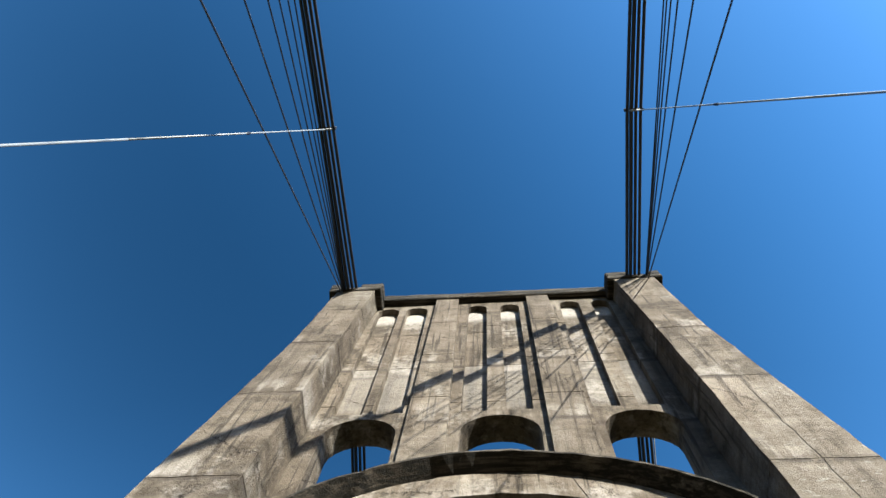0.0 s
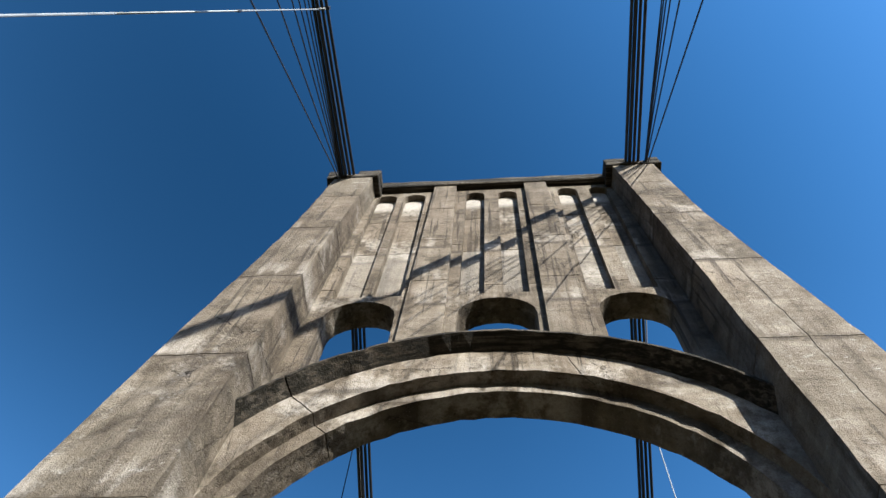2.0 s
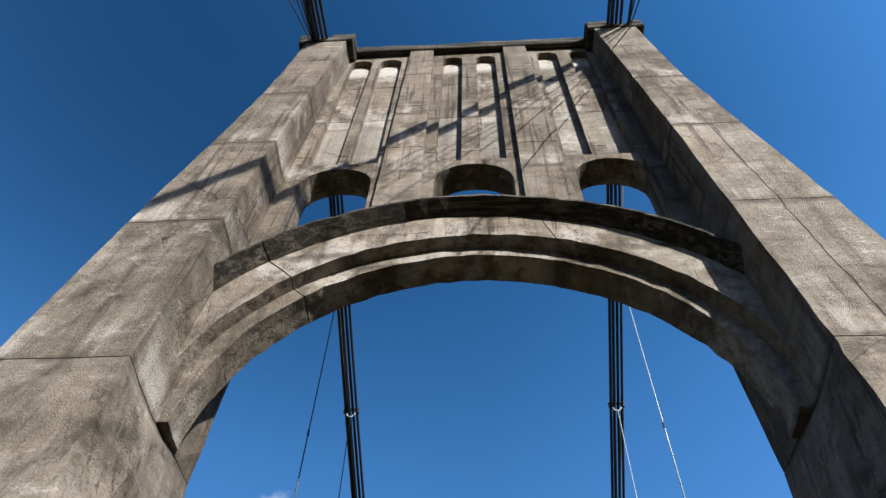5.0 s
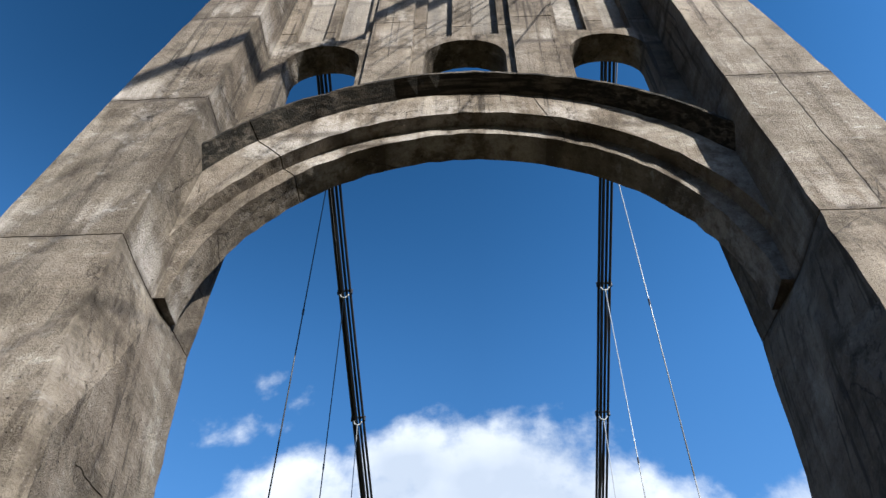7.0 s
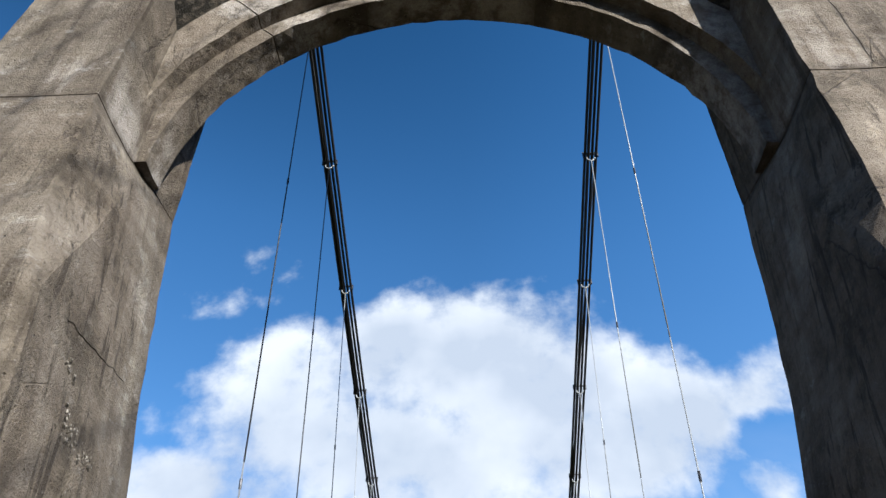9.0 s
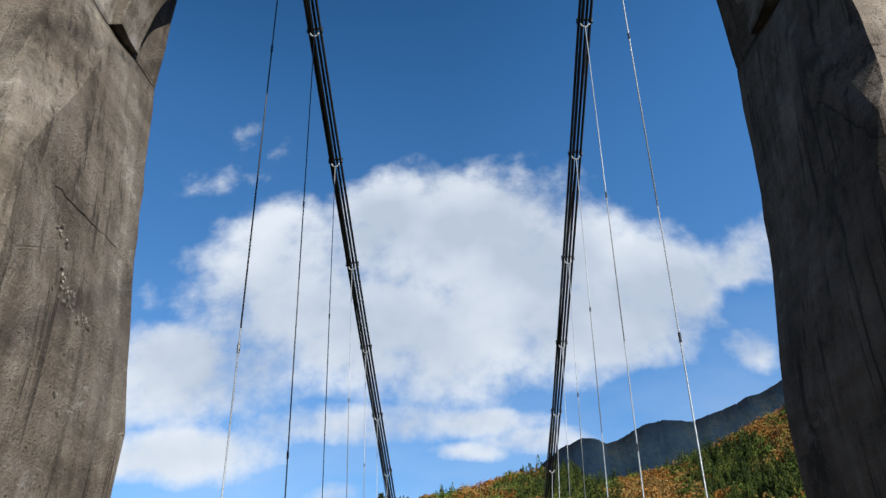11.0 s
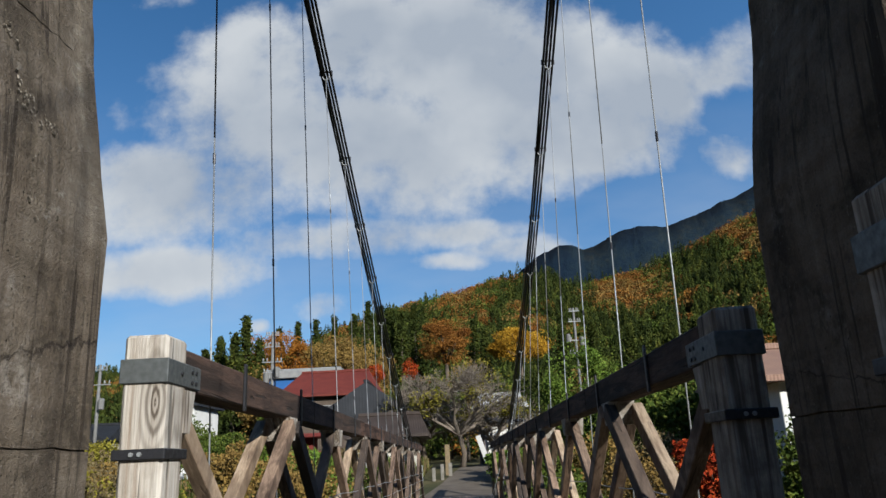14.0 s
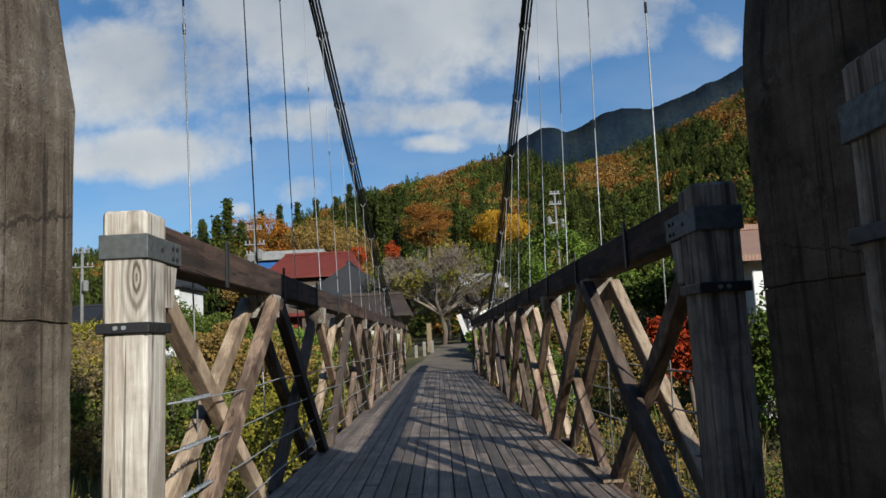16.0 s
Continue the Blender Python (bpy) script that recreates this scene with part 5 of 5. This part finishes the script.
# the old bare tree with a few yellow leaves at the bridge end
def bare_tree(x, y, top, width, seed, levels=4):
    z0 = ground_z(x, y) - 0.2
    t = thing("old_tree", "gnarled half-bare grey tree with sparse yellow leaves", "tree", at=(x, y, z0))
    h = top - z0
    rnd_ = random.Random(seed)
    bm = bmesh.new()
    tube(bm, [(0, 0, 0), (0.15, 0, h * 0.16), (-0.1, 0.1, h * 0.34)], [0.2, 0.16, 0.13], 9)
    part("trunk", bm, BARK, t, smooth=True)
    bm = bmesh.new()
    tips = []

    def grow(p, d, length, r, level):
        q = p + d * length
        mid = p.lerp(q, 0.5) + Vector((rnd_.uniform(-1, 1), rnd_.uniform(-1, 1), rnd_.uniform(-0.3, 0.8))) * length * 0.09
        tube(bm, [tuple(p), tuple(mid), tuple(q)], [r, r * 0.8, r * 0.62], 5 if level > 2 else 3, False)
        tips.append(q)
        if level:
            for _ in range(rnd_.choice((4, 4, 5)) if level < 4 else 4):
                nd = (d + Vector((rnd_.uniform(-1, 1), rnd_.uniform(-1, 1), rnd_.uniform(-0.55, 0.6))) * 0.85).normalized()
                grow(p.lerp(q, rnd_.uniform(0.45, 1.0)), nd, length * rnd_.uniform(0.5, 0.78), max(r * 0.5, 0.011), level - 1)

    for i in range(7):
        a = 2 * math.pi * i / 7 + rnd_.uniform(-0.3, 0.3)
        grow(Vector((-0.1, 0.1, h * 0.32)), Vector((math.cos(a) * 0.9, math.sin(a) * 0.9, rnd_.uniform(0.25, 1.0))).normalized(), width * 0.29, 0.12, levels)
    part("branchwork", bm, TWIG, t)
    pts_ = np.array([tuple(v) for v in tips])
    keep = np.array([noise.noise(Vector(p) * 0.7) for p in pts_]) > 0.24
    pts_ = np.repeat(pts_[keep], 2, 0)
    pts_ = pts_ + RS.normal(size=pts_.shape) * 0.16
    tris_object("leaves", leaf_tris(pts_, 0.06), YELLOW, t)


bare_tree(0.3, 46.0, 7.3, 7.6, 5, 5)
bare_tree(-2.2, 49.5, 6.6, 6.0, 8)
bare_tree(2.6, 50.5, 6.4, 6.0, 9)


# bushes on the banks
def bush(x, y, w, h, material, n, size, seed, label):
    z0 = ground_z(x, y) - 0.1
    b = thing("bush", label, "bush", "bank bushes", at=(x, y, z0))
    bm = bmesh.new()
    rnd_ = random.Random(seed)
    for i in range(7):
        a = rnd_.uniform(0, 6.28)
        r = w * rnd_.uniform(0.1, 0.4)
        tube(bm, [(0, 0, 0), (r * 0.4 * math.cos(a), r * 0.4 * math.sin(a), h * 0.4), (r * math.cos(a), r * math.sin(a), h * 0.8)], [0.03, 0.02, 0.008], 4, False)
    part("undergrowth", bm, BARK, b)
    pts_ = np.concatenate([blob_points(n // 2, (0, 0, h * 0.5), (w / 2, w / 2, h / 2), 0.55, seed)] + [blob_points(n // 8, (rnd_.uniform(-0.4, 0.4) * w, rnd_.uniform(-0.4, 0.4) * w, h * rnd_.uniform(0.4, 0.9)), (w * 0.22, w * 0.22, h * 0.22), 0.5, seed + q) for q in range(4)])
    tris_object("foliage", leaf_tris(pts_, size), material, b)


rb = random.Random(21)
PALETTE = [(YELLOW, "yellow-green autumn bush on the river bank"), (GREEN, "green bush on the river bank"), (LIME, "fresh green bush on the river bank"), (TAN, "tan autumn bush on the river bank"), (GREEN, "green bush on the river bank"), (DRY, "dry brown brambles on the river bank")]
count = 0
for s in (-1, 1):
    for i in range(46):
        y = rb.uniform(7.5, 36)
        x = s * (2.6 + rb.random() ** 1.3 * (3.5 + 0.42 * y))
        mt, lb = PALETTE[rb.randrange(6)]
        hh = rb.uniform(1.2, 2.6)
        near_ = max(0.045, 0.0042 * y)
        bush(x, y, hh * rb.uniform(1.0, 1.6), hh, mt, 3800, near_ * 0.5, 100 + count, lb)
        count += 1
bush(2.5, 37.4, 2.0, 1.7, GREEN, 1400, 0.09, 300, "clipped dark green shrub beside the path")
bush(-10.5, 17.5, 3.6, 3.4, YELLOW, 4200, 0.05, 301, "tall yellow-leaved bush on the river bank")
bush(-3.9, 13.5, 2.4, 3.6, YELLOW, 4000, 0.038, 302, "tall yellow-leaved bush on the river bank")

# dry grass and weeds over the banks
blades = []
for _ in range(30000):
    s = -1 if RS.uniform() < 0.5 else 1
    y = 5 + 42 * RS.uniform() ** 0.8
    x = s * (1.9 + 16 * RS.uniform() ** 1.4)
    if y > 31:
        x = s * (1.75 + 12 * RS.uniform() ** 1.4) + (0.5 if s > 0 else 0.0)
    z = ground_z(x, y)
    h = RS.uniform(0.25, 0.9)
    a = RS.uniform(0, 6.28)
    w = 0.012 + 0.0012 * y
    blades.append(((x - w * math.cos(a), y - w * math.sin(a), z), (x + w * math.cos(a), y + w * math.sin(a), z), (x + RS.normal() * 0.15, y + RS.normal() * 0.15, z + h)))
blades_ = np.array(blades)
tagged(tris_object("green_grass", blades_[::2], GREEN), "long green grass on the river bank", "grass", kind="stuff")
tagged(tris_object("dry_grass", blades_[1::2], DRY), "tall dry grass and weeds on the river bank", "grass", kind="stuff")

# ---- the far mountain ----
k = Nodes("hazed_far_slope")
# blue distance haze is mixed into the slope's own colours
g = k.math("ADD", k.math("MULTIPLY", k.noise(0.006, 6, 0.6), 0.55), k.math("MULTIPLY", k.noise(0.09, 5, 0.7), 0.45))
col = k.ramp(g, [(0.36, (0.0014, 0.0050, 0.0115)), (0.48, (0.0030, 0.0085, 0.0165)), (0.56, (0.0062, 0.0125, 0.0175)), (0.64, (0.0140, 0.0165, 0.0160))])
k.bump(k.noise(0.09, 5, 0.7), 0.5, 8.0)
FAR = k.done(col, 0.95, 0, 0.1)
CREST = [(-0.2, 0.12), (0.02, 0.19), (0.10, 0.258), (0.135, 0.283), (0.157, 0.291), (0.175, 0.287), (0.19, 0.284), (0.215, 0.293), (0.245, 0.308), (0.27, 0.313), (0.31, 0.311), (0.351, 0.326), (0.40, 0.345), (0.443, 0.362), (0.52, 0.39), (0.62, 0.40), (0.9, 0.3), (1.3, 0.1)]
bm = bmesh.new()
grid = []
for j in range(15):
    f = j / 14
    y = 1250 + 500 * f
    row = []
    for i in range(700):
        az = -0.2 + 1.5 * i / 699
        el = float(np.interp(az, [c[0] for c in CREST], [c[1] for c in CREST]))
        crest = el * 1500
        up = max(0.0, 1 - abs(f - 0.5) * 2) ** 0.85
        zz = crest * up + 70 * up * (1 - up * 0.85) * noise.noise(Vector((az * 22, f * 5, 1.0))) + 26 * up ** 0.3 * (1 - up) * (1 - 2 * abs(noise.noise(Vector((az * 45 + f * 3, f * 4, 7.0))))) + 3 * noise.noise(Vector((az * 60, f * 12, 4.0))) + 2.2 * up * noise.noise(Vector((az * 420, f * 30, 2.0))) - 20 * (up == 0)
        row.append(bm.verts.new((az * 1500 + (y - 1500) * 0.2, y, zz)))
    grid.append(row)
for a, b in zip(grid, grid[1:]):
    for i in range(699):
        bm.faces.new((a[i], a[i + 1], b[i + 1], b[i]))
tagged(link_mesh("far_mountain", bm, FAR, smooth=True), "distant forested mountain ridge, its colour blued for haze", "mountain", kind="structure")

# ---- the bridge deck: long planks side by side ----
deck = thing("bridge_deck", "worn grey timber deck of long planks, partly in shade", "bridge deck", kind="structure")
bm = bmesh.new()
for q in range(0, 52):
    y = -26.0 + 1.1 * q
    if y < YEND:
        box(bm, -1.75, 1.75, y, y + 0.16, -0.42, -0.22, 0.006)
part("floor_beams", bm, CHORD_WOOD, deck)
for x in (-1.2, -0.6, 0.0, 0.6, 1.2):
    bm = bmesh.new()
    box(bm, x - 0.06, x + 0.06, -26.0, YEND, -0.218, -0.052)
    part("joist", bm, CHORD_WOOD, deck)
PW = 0.128
rnd = random.Random(4)
for c in range(22):
    x = -1.36 + c * 0.1285
    y = -26.0 - rnd.uniform(0, 3.0)
    while y < YEND:
        L = rnd.choice((4.4, 5.5, 5.5))
        y2 = min(y + L, YEND + 0.1)
        if y2 - y > 0.3:
            bm = bmesh.new()
            dz = rnd.uniform(-0.006, 0.004)
            box(bm, x - PW / 2 + 0.004, x + PW / 2 - 0.004, y + 0.005, y2 - 0.005, -0.05, dz, 0.006)
            part("plank", bm, DECK_WOOD, deck)
        y = y2

for ya, yb in ((6.35, 7.5),):
    bm = bmesh.new()
    box(bm, 1.31, 1.47, ya, yb, 0.004, 0.03, 0.004)
    part("edge_board", bm, PALE_BRACE, deck, "pale loose edge board")

# fallen leaves along the edges of the deck
spots = []
for _ in range(900):
    s = 1 if RS.uniform() < 0.7 else -1
    spots.append((s * (1.36 - abs(RS.normal()) * 0.16), 3.4 + 27 * RS.uniform(), 0.012))
litter = leaf_tris(np.array(spots), 0.022)
litter[:, :, 2] = 0.008 + np.abs(litter[:, :, 2] - 0.012) * 0.5
tagged(tris_object("leaf_litter", litter, DRY), "brown fallen leaves scattered along the deck edges", "leaves", kind="stuff")
